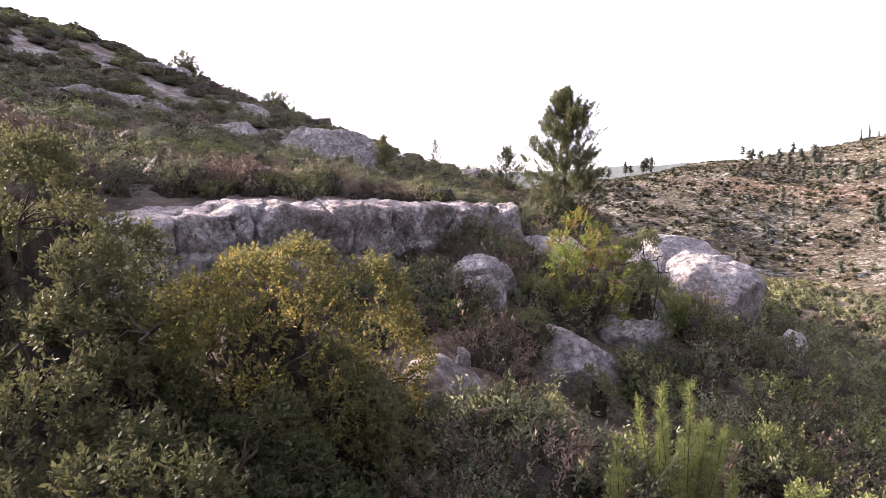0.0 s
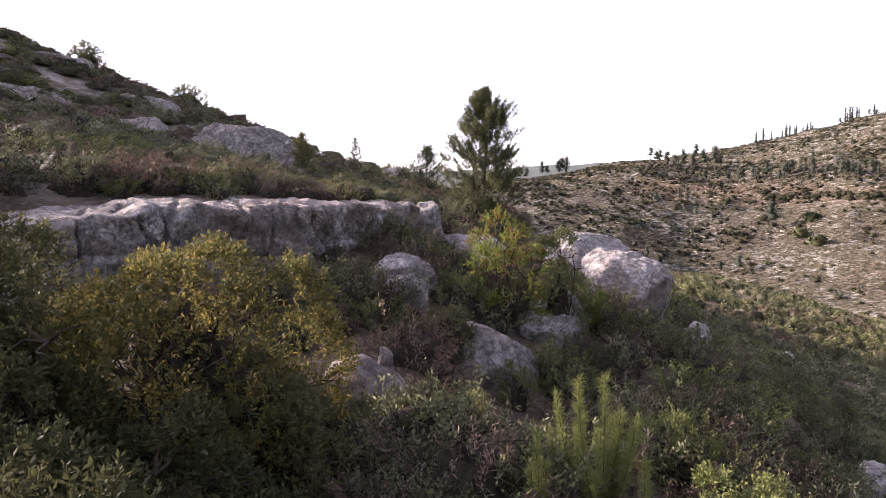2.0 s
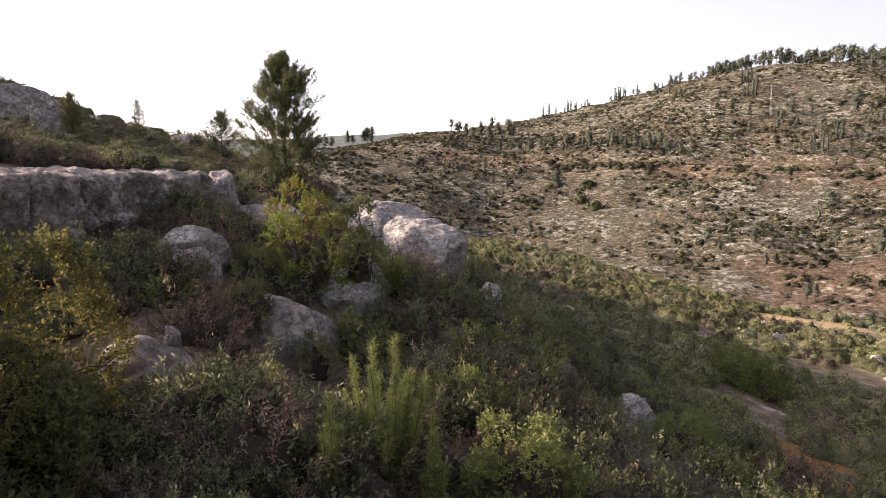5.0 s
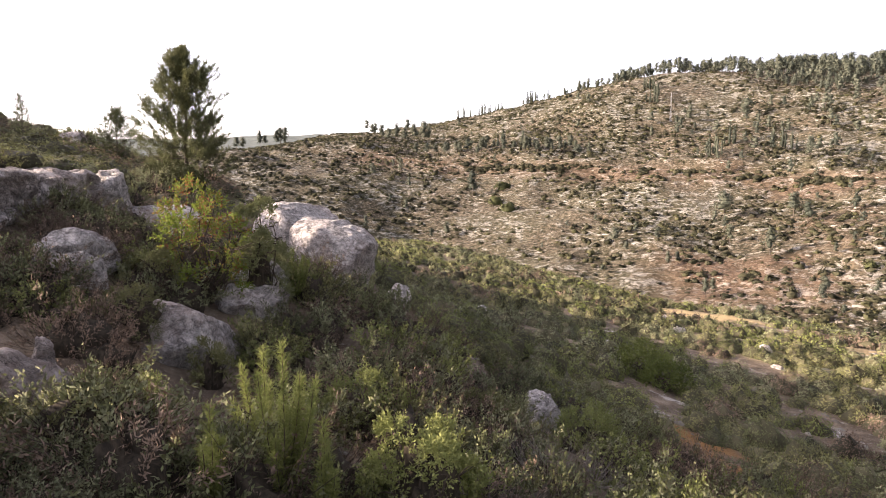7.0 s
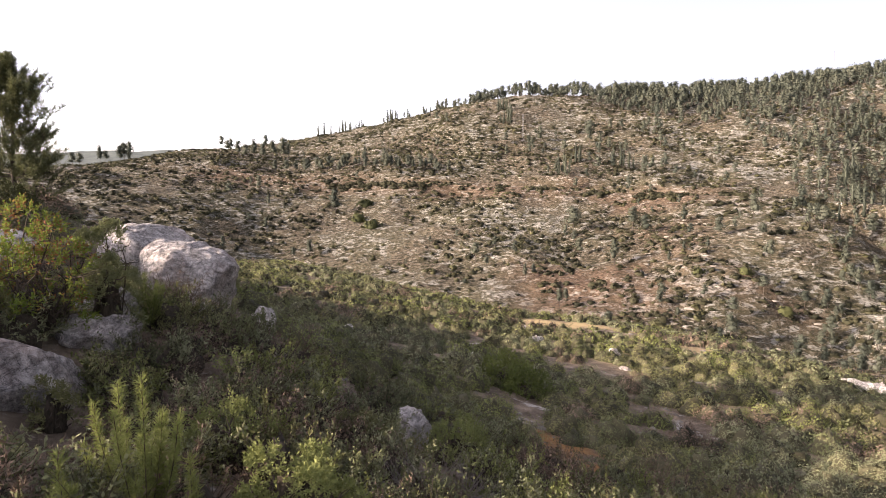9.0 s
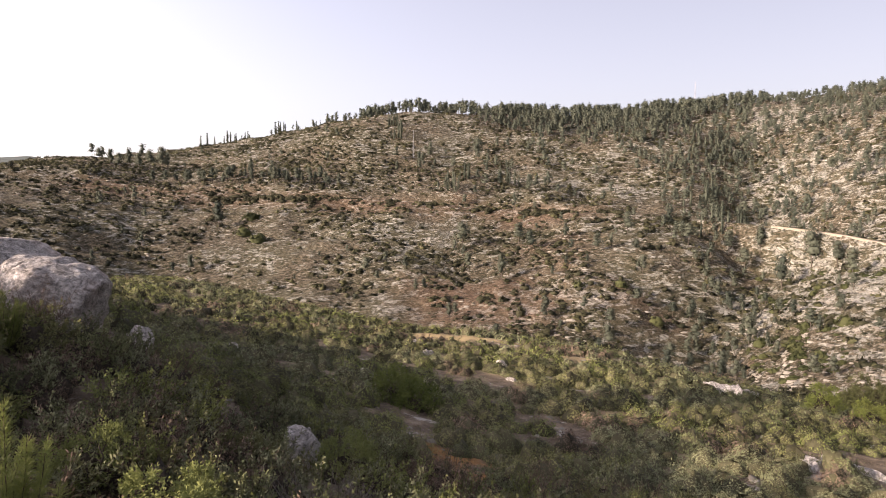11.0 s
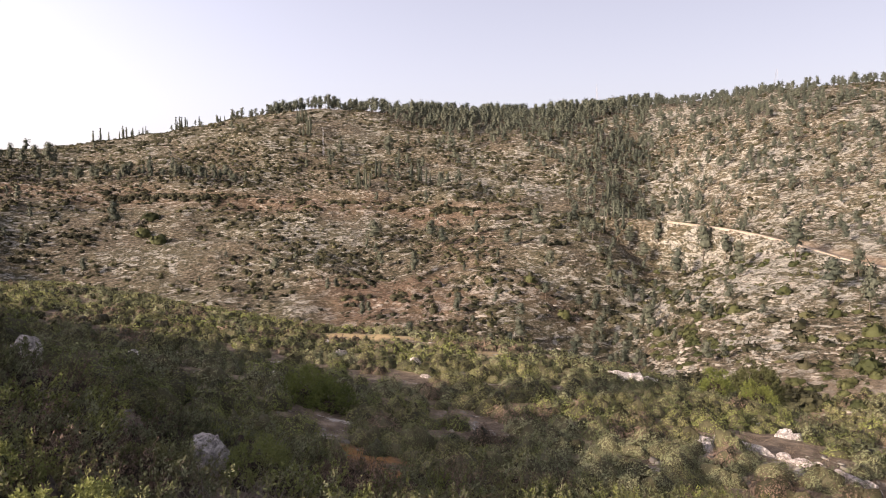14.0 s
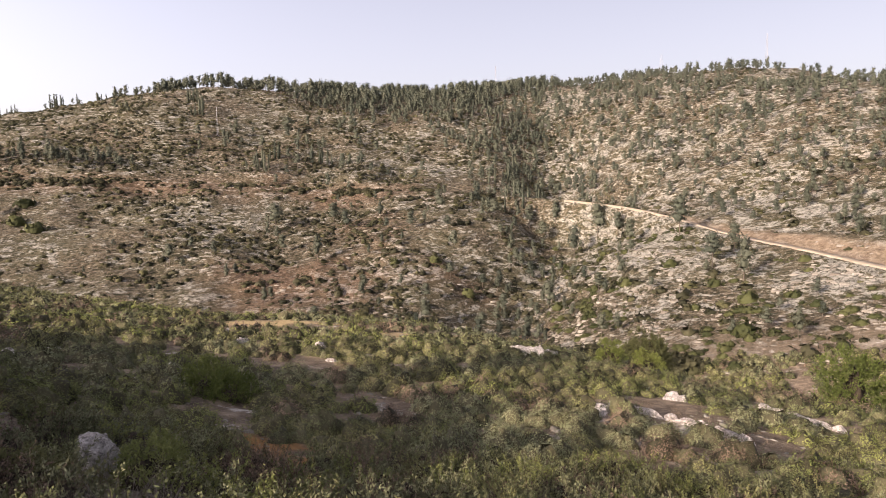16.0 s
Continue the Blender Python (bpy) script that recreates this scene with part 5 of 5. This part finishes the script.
far_scrub("far_scrub", "dark scrub dotted over the far hillsides", "scrub_far", 30000, (0.8, 2.6), 600, cover(71, 1.8))
far_scrub("far_green_scrub", "green scrub dotted over the far hillsides", "scrub_green", 19000, (0.7, 2.2), 610, cover(72, 1.8, 0.45))
far_scrub("hill_scrub", "close olive scrub over the far hill with the row of pines", "scrub_green", 12000, (0.8, 2.0), 630, lambda a, d, p: 0.75 * (1 - step(44, 52, a)) * (d > along(BENCH, a, 1) + 8) * np.clip(0.75 + 1.2 * fbm(p[:, 0] / 17, p[:, 1] / 17, 3, 75), 0, 1) * off_road(a, d), (8, 52))
far_scrub("valley_scrub", "dark bushy scrub along the valley floor", "scrub_far", 5000, (1.2, 3.4), 640, lambda a, d, p: 0.8 * (1 - step(4, 11, np.abs(d - along(VALLEY, a, 1) - 5 + 6 * fbm(p[:, 0] / 15, p[:, 1] / 15, 3, 76)))) * step(50, 60, a), (48, 92), (60, 120), leafy_mound)
far_scrub("bank_scrub", "fresh green bushes on the stony bank across the valley", "bank", 5200, (0.7, 2.4), 650, lambda a, d, p: 0.42 * step(78, 81, a) * (d < along(BENCH, a, 1) - 4) * (fbm(p[:, 0] / 9, p[:, 1] / 9, 3, 79) > 0.03), (77, 118), (50, 160), leafy_mound)


def terrace_scrub():
    """The dark green line of bushes along the foot of the far terrace."""
    b = rng.uniform(31, 75, 420)
    b = b[np.asarray(fbm(b / 2.2, 0 * b, 3, 74)) > -0.10]
    d = along(BENCH, b, 1) - 4.2 + rng.normal(0, 0.9, len(b))
    x, y = d * np.sin(np.radians(b)), d * np.cos(np.radians(b))
    p = np.stack([x, y, height(x, y) - 0.1], -1)
    me = scatter_mesh("terrace_scrub", [leafy_mound(660 + n) for n in range(6)], p, rng.uniform(0, 6.3, len(p)), rng.uniform(1.3, 3.2, len(p)), LEAF["scrub_far"], rng.uniform(0.5, 0.8, len(p)))
    tagged(new("terrace_scrub", me), "dark green bushes in line along the far terrace", "scrub", kind="stuff")


terrace_scrub()


def slab(seed):
    """A flat weathered stone: a low five-sided lump."""
    r = np.random.default_rng(seed)
    ang = np.arange(5) * 2 * np.pi / 5 + r.normal(0, 0.2, 5)
    k = r.uniform(0.7, 1.25, 5)
    wide = r.uniform(0.9, 1.8)
    low = np.stack([np.cos(ang) * k * wide, np.sin(ang) * k * 0.6, np.full(5, -0.3)], -1)
    top = np.stack([np.cos(ang) * k * 0.85 * wide, np.sin(ang) * k * 0.45, r.uniform(0.15, 0.42, 5)], -1)
    v = np.concatenate([low, top, [[0, 0, 0.34]]])
    i = np.arange(5)
    j = (i + 1) % 5
    return v, np.concatenate([np.stack([i, j, j + 5], 1), np.stack([i, j + 5, i + 5], 1), np.stack([i + 5, j + 5, i * 0 + 10], 1)])


def far_stones(name, count, size, keep, az=(12, 118), r=(52, 330)):
    a, d, p = land_points(rng, count, az, r, lambda a, d, x, y: (d > along(VALLEY, a, 1) * 0.8) & (d < along(CREST, a, 1)))
    bed = 0.5 + 0.5 * np.sin(2 * np.pi * (p[:, 2] - EYE + 1.6 * fbm(p[:, 0] / 30, p[:, 1] / 30, 2, 21)) / 2.3 + 1.2)
    k = (keep(a, d, p) * (0.15 + 0.85 * bed**2) > rng.uniform(0, 1, len(a))) & off_road(a, d)
    a, p = a[k], p[k]
    me = scatter_mesh(name, [slab(n) for n in range(8)], p, -np.radians(a) + rng.normal(0, 0.25, len(a)), size[0] + (size[1] - size[0]) * rng.uniform(0, 1, len(a)) ** 3, PALE)
    return tagged(new(name, me), "pale limestone slabs scattered over the far hillside", "stones", kind="stuff")


def pale_stone():
    k = Mat("pale_limestone")
    tone = k.t.nodes.new("ShaderNodeNewGeometry").outputs["Random Per Island"]
    n = k.noise(k.world_pos(), 2.2, 6, 0.7)
    col = k.mix(k.math("MULTIPLY", n, 0.9), k.ramp(tone, (0.1, (0.11, 0.096, 0.078)), (0.85, (0.27, 0.255, 0.215))), (0.11, 0.095, 0.075))
    k.bump(n, 0.6, 0.15)
    return k.done(col, 0.95, 0.1)


PALE = pale_stone()
far_stones("far_stones", 76000, (0.10, 0.55), lambda a, d, p: np.clip(0.35 + 2.0 * fbm(p[:, 0] / 21, p[:, 1] / 21, 4, 81) + 0.2 * (a > 80), 0, 1))
far_stones("ledge_stones", 34000, (0.08, 0.45), lambda a, d, p: np.clip(0.3 + 2.4 * fbm(p[:, 0] / 9, p[:, 1] / 9, 3, 82), 0, 1) * (d < along(BENCH, a, 1) - 3), (78, 118), (46, 150))


def far_pine(seed, grid=(7, 5), count=420, blade=0.062):
    """A grown pine seen from afar, one metre tall: an open crown of a few ragged masses high on its trunk."""
    r = np.random.default_rng(seed)
    U, V, g = sphere_grid(*grid)
    low = r.uniform(0.30, 0.48)
    wide = r.uniform(0.15, 0.22)
    vs, fs, ns, base = [], [], [], 0
    n = 3 + seed % 2
    for m in range(n):
        s = (m + 0.5) / n
        z = low + (0.97 - low) * s
        w = wide * (0.75 + 0.5 * math.sin(math.pi * (0.25 + 0.7 * s))) * r.uniform(0.7, 1.1)
        a = 2.4 * m + r.uniform(0, 1)
        mid_p = np.array([math.cos(a) * wide * 0.42 * (1.1 - s), math.sin(a) * wide * 0.42 * (1.1 - s), z - 0.03])
        k = r.uniform(0.7, 1.2, len(U))
        h = (1 - low) / n * r.uniform(0.75, 1.05)
        v = np.stack([np.cos(V) * np.cos(U) * w * k, np.cos(V) * np.sin(U) * w * k, np.sin(V) * h * k], -1) * 0.62 + mid_p
        u, e = r.uniform(0, 6.3, count // n), np.arcsin(r.uniform(-0.7, 1, count // n))
        c = np.stack([np.cos(e) * np.cos(u) * w, np.cos(e) * np.sin(u) * w, np.sin(e) * h], -1) * r.uniform(0.75, 1.1, (len(u), 1))
        lv, lf = leaves(r, c + mid_p, unit(c) + (0, 0, 0.6), blade, blade * 0.62, cover=0.8)
        body, faces, nrm = rounded(np.concatenate([v, lv]) - mid_p, np.concatenate([g, lf + len(v)]), 0.4, -0.02)
        vs.append(body + mid_p)
        fs.append(faces + base)
        ns.append(nrm)
        base += len(body)
    return np.concatenate(vs), np.concatenate(fs), np.concatenate(ns)


def cypress(seed, count=90):
    """A slim dark spire of upright sprays round a close core, one metre tall."""
    r = np.random.default_rng(seed)
    girth = lambda z: 0.07 * np.sqrt(np.clip(1.03 - z, 0, 1)) * np.clip(z * 6, 0.3, 1)
    z = r.uniform(0.05, 1.0, count)
    a = r.uniform(0, 6.3, count)
    c = np.stack([np.cos(a) * girth(z), np.sin(a) * girth(z), z], -1)
    lv, lf = leaves(r, c, np.stack([0.4 * np.cos(a), 0.4 * np.sin(a), 0 * a + 1], -1), 0.10, 0.05)
    U, V, g = sphere_grid(6, 7)
    h = 0.5 + 0.48 * np.sin(V)
    w = girth(h) * r.uniform(0.7, 1.05, len(U)) * (np.abs(np.cos(V)) > 0.01)
    v = np.stack([np.cos(U) * w, np.sin(U) * w, h], -1)
    return rounded(np.concatenate([v, lv]), np.concatenate([g, lf + len(v)]), 0.4, 0.5, 0.15)


def trunk_shape():
    return tubes([np.array([[0, 0, -0.08], [0.004, 0, 0.4], [0, 0.004, 0.8]])], [(0.018, 0.006)], 5)


def tree_density(a, d):
    rb, rc = along(BENCH, a, 1), along(CREST, a, 1)
    s = (d - rb) / (rc - rb)  # 0 at the track, 1 at the crest
    edge = np.interp(a, [42, 47, 53, 57, 62, 68, 72, 77], [0.97, 0.93, 0.84, 0.72, 0.50, 0.34, 0.25, 0.08])  # the wood's lower edge
    flank = step(-0.05, 0.06, s - edge) * step(41.5, 43.5, a) * (1 - step(78, 81, a))
    right = step(76, 80, a) * step(0.03, 0.12, s) * (0.56 - 0.36 * step(0.62, 0.8, s) * step(86, 92, a))
    low = 0.07 * step(44, 50, a) * (s < 0) * step(-0.9, -0.6, s) * (a < 80)
    above = 0.09 * step(48, 52, a) * (s > 0.02) * (s < 0.45) * (a < 78)
    gully = 0.4 * (1 - step(2, 6, np.abs(a - 78 + 0.02 * (d - 100)))) * step(85, 110, d)
    under = 0.14 * step(80, 84, a) * (s < -0.1) * step(-0.45, -0.2, s)
    return np.clip(np.maximum.reduce([0.78 * flank, right, low, above, gully, under, 0.012 + 0 * s]), 0, 1)


a, d, p = land_points(rng, 16000, (24, 118), (60, 360), lambda a, d, x, y: (d > along(VALLEY, a, 1)) & (d < along(CREST, a, 1) + 8))
k = (tree_density(a, d) * np.clip(0.9 + 1.2 * fbm(p[:, 0] / 14, p[:, 1] / 14, 2, 91), 0, 1) > rng.uniform(0, 1, len(a))) & off_road(a, d)
a, d, p = a[k], d[k], p[k]
order = np.argsort(d)
a, d, p = a[order], d[order], p[order]
tall = rng.uniform(2.6, 5.2, len(a)) * (1 + 0.35 * step(0.7, 0.95, d / along(CREST, a, 1)) * (a < 80)) * np.where(d < 180, 0.75, 1.0) * np.where(a > 79, 0.85, 1.0) * np.where(step(29, 31, a) * (a < 46) > 0.5, 0.75, 1.0)
CROWNS = [solid_mesh("crown", far_pine(700 + n), LEAF["far"]) for n in range(6)]
SLIM = [solid_mesh("crown", cypress(720 + n), LEAF["far"]) for n in range(3)]
TRUNK = raw_mesh("trunk", *trunk_shape(), BARK)
near_n = 240
FAR_BUSH = [solid_mesh("foliage", leafy_mound(670 + n), LEAF["bank"]) for n in range(3)]


def far_tree(kind, label, crown, place, turn, size):
    ob = thing(kind, at(Vector(place), turn, size), label, "tree", "trees across the valley")
    part("trunk", TRUNK, ob)
    part("crown", crown, ob)


for n in range(min(near_n, len(p))):
    far_tree("pine_tree", "grown Aleppo pine on the slope across the valley", CROWNS[n % 6], p[n], float(rng.uniform(0, 360)), float(tall[n]))
rest = p[near_n:]
turns = rng.uniform(0, 6.3, len(rest))
wood = tagged(new("pine_wood", scatter_mesh("pine_wood", [far_pine(740 + n, (6, 4), 84, 0.095) for n in range(8)], rest, turns, tall[near_n:], LEAF["far"])), "open pine wood on the far hills", "wood", kind="stuff")
part("trunk_wood", scatter_mesh("trunk_wood", [trunk_shape()], rest, turns, tall[near_n:], BARK), wood)
# cypresses: along the left crest and in small groups
for n in range(46):
    b = float(rng.uniform(32, 46)) if n < 24 else float(rng.choice([48.5, 49.2, 58.5, 59.3, 60, 55.5, 26.5, 17.8])) + float(rng.normal(0, 0.25))
    rr = float(along(CREST, b, 1)) - 2 if n < 24 else float(along(BENCH, b, 1)) + (70 if b < 50 and b > 40 else 22 if b > 40 else 60)
    far_tree("cypress", "slim dark cypress on the far hill", SLIM[n % 3], spot(b, rr), 40.0 * n, float(rng.uniform(3.5, 6.5)))

for n, (b, r, h) in enumerate([(17.2, 305, 7.5), (17.5, 307, 8.5), (17.9, 305, 8.0), (13.9, 300, 6.5), (14.4, 302, 6.0)]):
    far_tree("pine_tree", "dark pine on the saddle beyond the slope", CROWNS[n % 6], spot(b, r), 40.0 * n, h)

# single pines on the slopes: bearing, distance, height
for n, (b, r, h) in enumerate([
    (34.2, 184, 7.3), (55.2, 157, 6.9), (58.7, 136, 5.4), (60.2, 155, 5.5), (61.2, 150, 4.6), (55.7, 143, 4.4), (50.1, 140, 3.1), (46.6, 142, 4.4), (64.3, 154, 4.1), (67.0, 144, 4.5), (69.5, 153, 5.4), (70.8, 136, 4.2),
    (72.9, 162, 5.0), (74.4, 149, 5.3), (75.9, 140, 4.3), (75.2, 117, 4.1), (68.1, 106, 4.2), (31.9, 160, 4.2), (44.1, 253, 4.5), (56.5, 230, 8.1), (52.3, 232, 6.1), (90.1, 122, 7.0), (83.4, 146, 7.7), (86.1, 128, 5.6),
]):
    far_tree("pine_tree", "grown Aleppo pine on the slope across the valley", CROWNS[n % 6], spot(b, r), 57.0 * n, h)
for n, (b, r, h) in enumerate([(81.4, 142, 6.9), (92.7, 103, 5.4), (95.1, 96, 6.0), (85.1, 140, 5.0), (79.2, 116, 5.1), (94.3, 108, 4.7), (76.8, 134, 4.1), (78.7, 153, 5.4), (79.8, 156, 5.5), (77.5, 158, 5.6)]):
    far_tree("pine_tree", "grey-green pine on the bank below the gravel track", CROWNS[n % 6], spot(b, r), 57.0 * n, h)
# close groups of cypresses
for b0, r0, many, across, h in ((49.5, 250, 8, 5.0, 6.0), (54.3, 199, 7, 3.0, 6.0), (76.6, 170, 13, 7.0, 6.0), (75.4, 198, 9, 6.0, 6.5)):
    for n in range(many):
        far_tree("cypress", "slim dark cypress in a close group", SLIM[n % 3], spot(b0 + float(rng.normal(0, across / r0 * 28)), r0 + float(rng.normal(0, across))), 40.0 * n, h * float(rng.uniform(0.5, 1.1)))
# bushes that stand out: bearing, distance, width
for n, (b, r, w) in enumerate([(72.0, 120, 3.4), (37.4, 170, 5), (36.9, 185, 5), (36.2, 178, 5), (83.2, 110, 2.6), (85.8, 104, 3.2), (80.1, 114, 3.0), (82.4, 104, 2.6), (91.5, 88, 1.9), (95.4, 77, 3.4), (89.4, 107, 3.0), (92.9, 96, 2.8), (95.5, 88, 3.2), (65.5, 127, 3.0), (69.0, 128, 3.2)]):
    bushy = thing("bush", at(spot(b, r, -0.15), 63.0 * n, w), "rounded dark green bush on the far slope", "bush", "bushes across the valley")
    part("foliage", FAR_BUSH[n % 3], bushy)

# pines in a row above the track, and a taller clump on the left crest
for n in range(40):
    b = 31.5 + 13.0 * n / 39 + float(rng.normal(0, 0.25)) - 2.5 * (n % 3 == 0)
    far_tree("pine_tree", "grown Aleppo pine above the far track", CROWNS[n % 6], spot(b, float(along(BENCH, b, 1)) + 13 + float(rng.normal(0, 2.0))), 57.0 * n, float(rng.uniform(3.0, 5.2)))
for n, (b, r, h) in enumerate([(26.2, 268, 6.0), (26.8, 262, 6.5), (27.5, 266, 7.0), (28.2, 258, 6.5), (29.0, 262, 7.0), (29.9, 256, 9.5), (30.3, 262, 6.5), (25.4, 270, 5.5), (15.8, 300, 7.0), (16.2, 303, 5.5)]):
    far_tree("pine_tree", "grown pine standing on the far crest", CROWNS[n % 6], spot(b, r), 70.0 * n, h)


# ---- the track on the right-hand hill ----
# pale gravel strewn between the low shrubs
a, d, p = land_points(rng, 5200, (26, 116), (7, 44))
k = np.clip(0.25 + 1.6 * fbm(p[:, 0] / 3, p[:, 1] / 3, 3, 93), 0, 1) > rng.uniform(0, 1, len(a))
p = p[k]
tagged(new("gravel", scatter_mesh("gravel", [slab(20 + n) for n in range(5)], p, rng.uniform(0, 6.3, len(p)), 0.04 + 0.16 * rng.uniform(0, 1, len(p)) ** 3, PALE)), "pale limestone pieces strewn between low shrubs", "stones", kind="stuff")


def track():
    b = np.linspace(80.5, 118, 260)
    v = []
    for w, lift in ((-2.0, -0.4), (-1.7, 0.06), (-0.6, 0.02), (0.6, 0.02), (1.7, 0.06), (2.0, -0.4)):
        r = along(BENCH, b, 1) + w + 0.15 * np.sin(b * 3.1)
        v.append(np.stack([r * np.sin(np.radians(b)), r * np.cos(np.radians(b)), along(BENCH, b, 2) + EYE + 0.12 + lift], -1))
    v = np.stack(v, 1)
    i, j = np.meshgrid(np.arange(len(b) - 1), np.arange(5), indexing="ij")
    q = (i * 6 + j).ravel()
    return v.reshape(-1, 3), np.stack([q, q + 6, q + 7, q + 1], 1)


def track_material():
    k = Mat("pale_gravel_track")
    n = k.noise(k.world_pos(), 0.7, 7, 0.7)
    k.bump(n, 0.5, 0.05)
    return k.done(k.ramp(n, (0.35, (0.17, 0.14, 0.10)), (0.65, (0.29, 0.245, 0.185))), 0.95, 0.1)


tagged(new("road", raw_mesh("road", *track(), track_material(), True)), "pale gravel track cut along the far hillside", "road", kind="structure")


# ---- masts on the crests ----
STEEL = Mat("galvanised_steel").done((0.22, 0.225, 0.24), 0.5, 0.5)


def mast(name, label, bearing, dist, tall, wide, bays, bar=0.05):
    """A lattice mast: four legs drawn together, braced in bays."""
    ob = thing(name, at(spot(bearing, dist, -0.3)), label, "mast", "masts on the hills")
    foot = [np.array([sx * wide, sy * wide, 0]) for sx, sy in ((1, 1), (-1, 1), (-1, -1), (1, -1))]
    tip = [f * 0.15 + (0, 0, tall) for f in foot]
    for f, t in zip(foot, tip):
        part("leg", raw_mesh("leg", *tubes([np.array([f, t])], [(bar, bar * 0.8)], 4), STEEL), ob)
    for n in range(bays):
        s0, s1 = n / bays, (n + 1) / bays
        for k in range(4):
            a, b = foot[k] + (tip[k] - foot[k]) * s0, foot[(k + 1) % 4] + (tip[(k + 1) % 4] - foot[(k + 1) % 4]) * s1
            part("brace", raw_mesh("brace", *tubes([np.array([a, b])], [(bar / 2, bar / 2)], 4), STEEL), ob)
    return ob


mast("lattice_mast", "slim grey lattice mast on the crest", 74.6, 352, 15, 0.5, 9, 0.035)
mast("power_pylon", "grey lattice power pylon on the crest", 88.4, 315, 11, 1.3, 6, 0.04)
mast("lattice_mast", "grey lattice mast behind the crest trees", 96.2, 285, 17, 0.6, 9, 0.03)
mast("power_pylon", "slim grey lattice pylon on the hillside", 50.8, 232, 10, 0.3, 6, 0.02)
mast("power_pylon", "grey lattice pylon on the distant ridge", 22.3, 420, 14, 1.6, 6)

# trees along the valley floor
for n in range(16):
    b = 63.0 + 13.0 * n / 15 + float(rng.normal(0, 0.4))
    far_tree("pine_tree", "dark bushy pine by the valley floor", CROWNS[n % 6], spot(b, float(along(VALLEY, b, 1)) + float(rng.uniform(-6, 6))), 31.0 * n, float(rng.uniform(2.6, 4.6)))
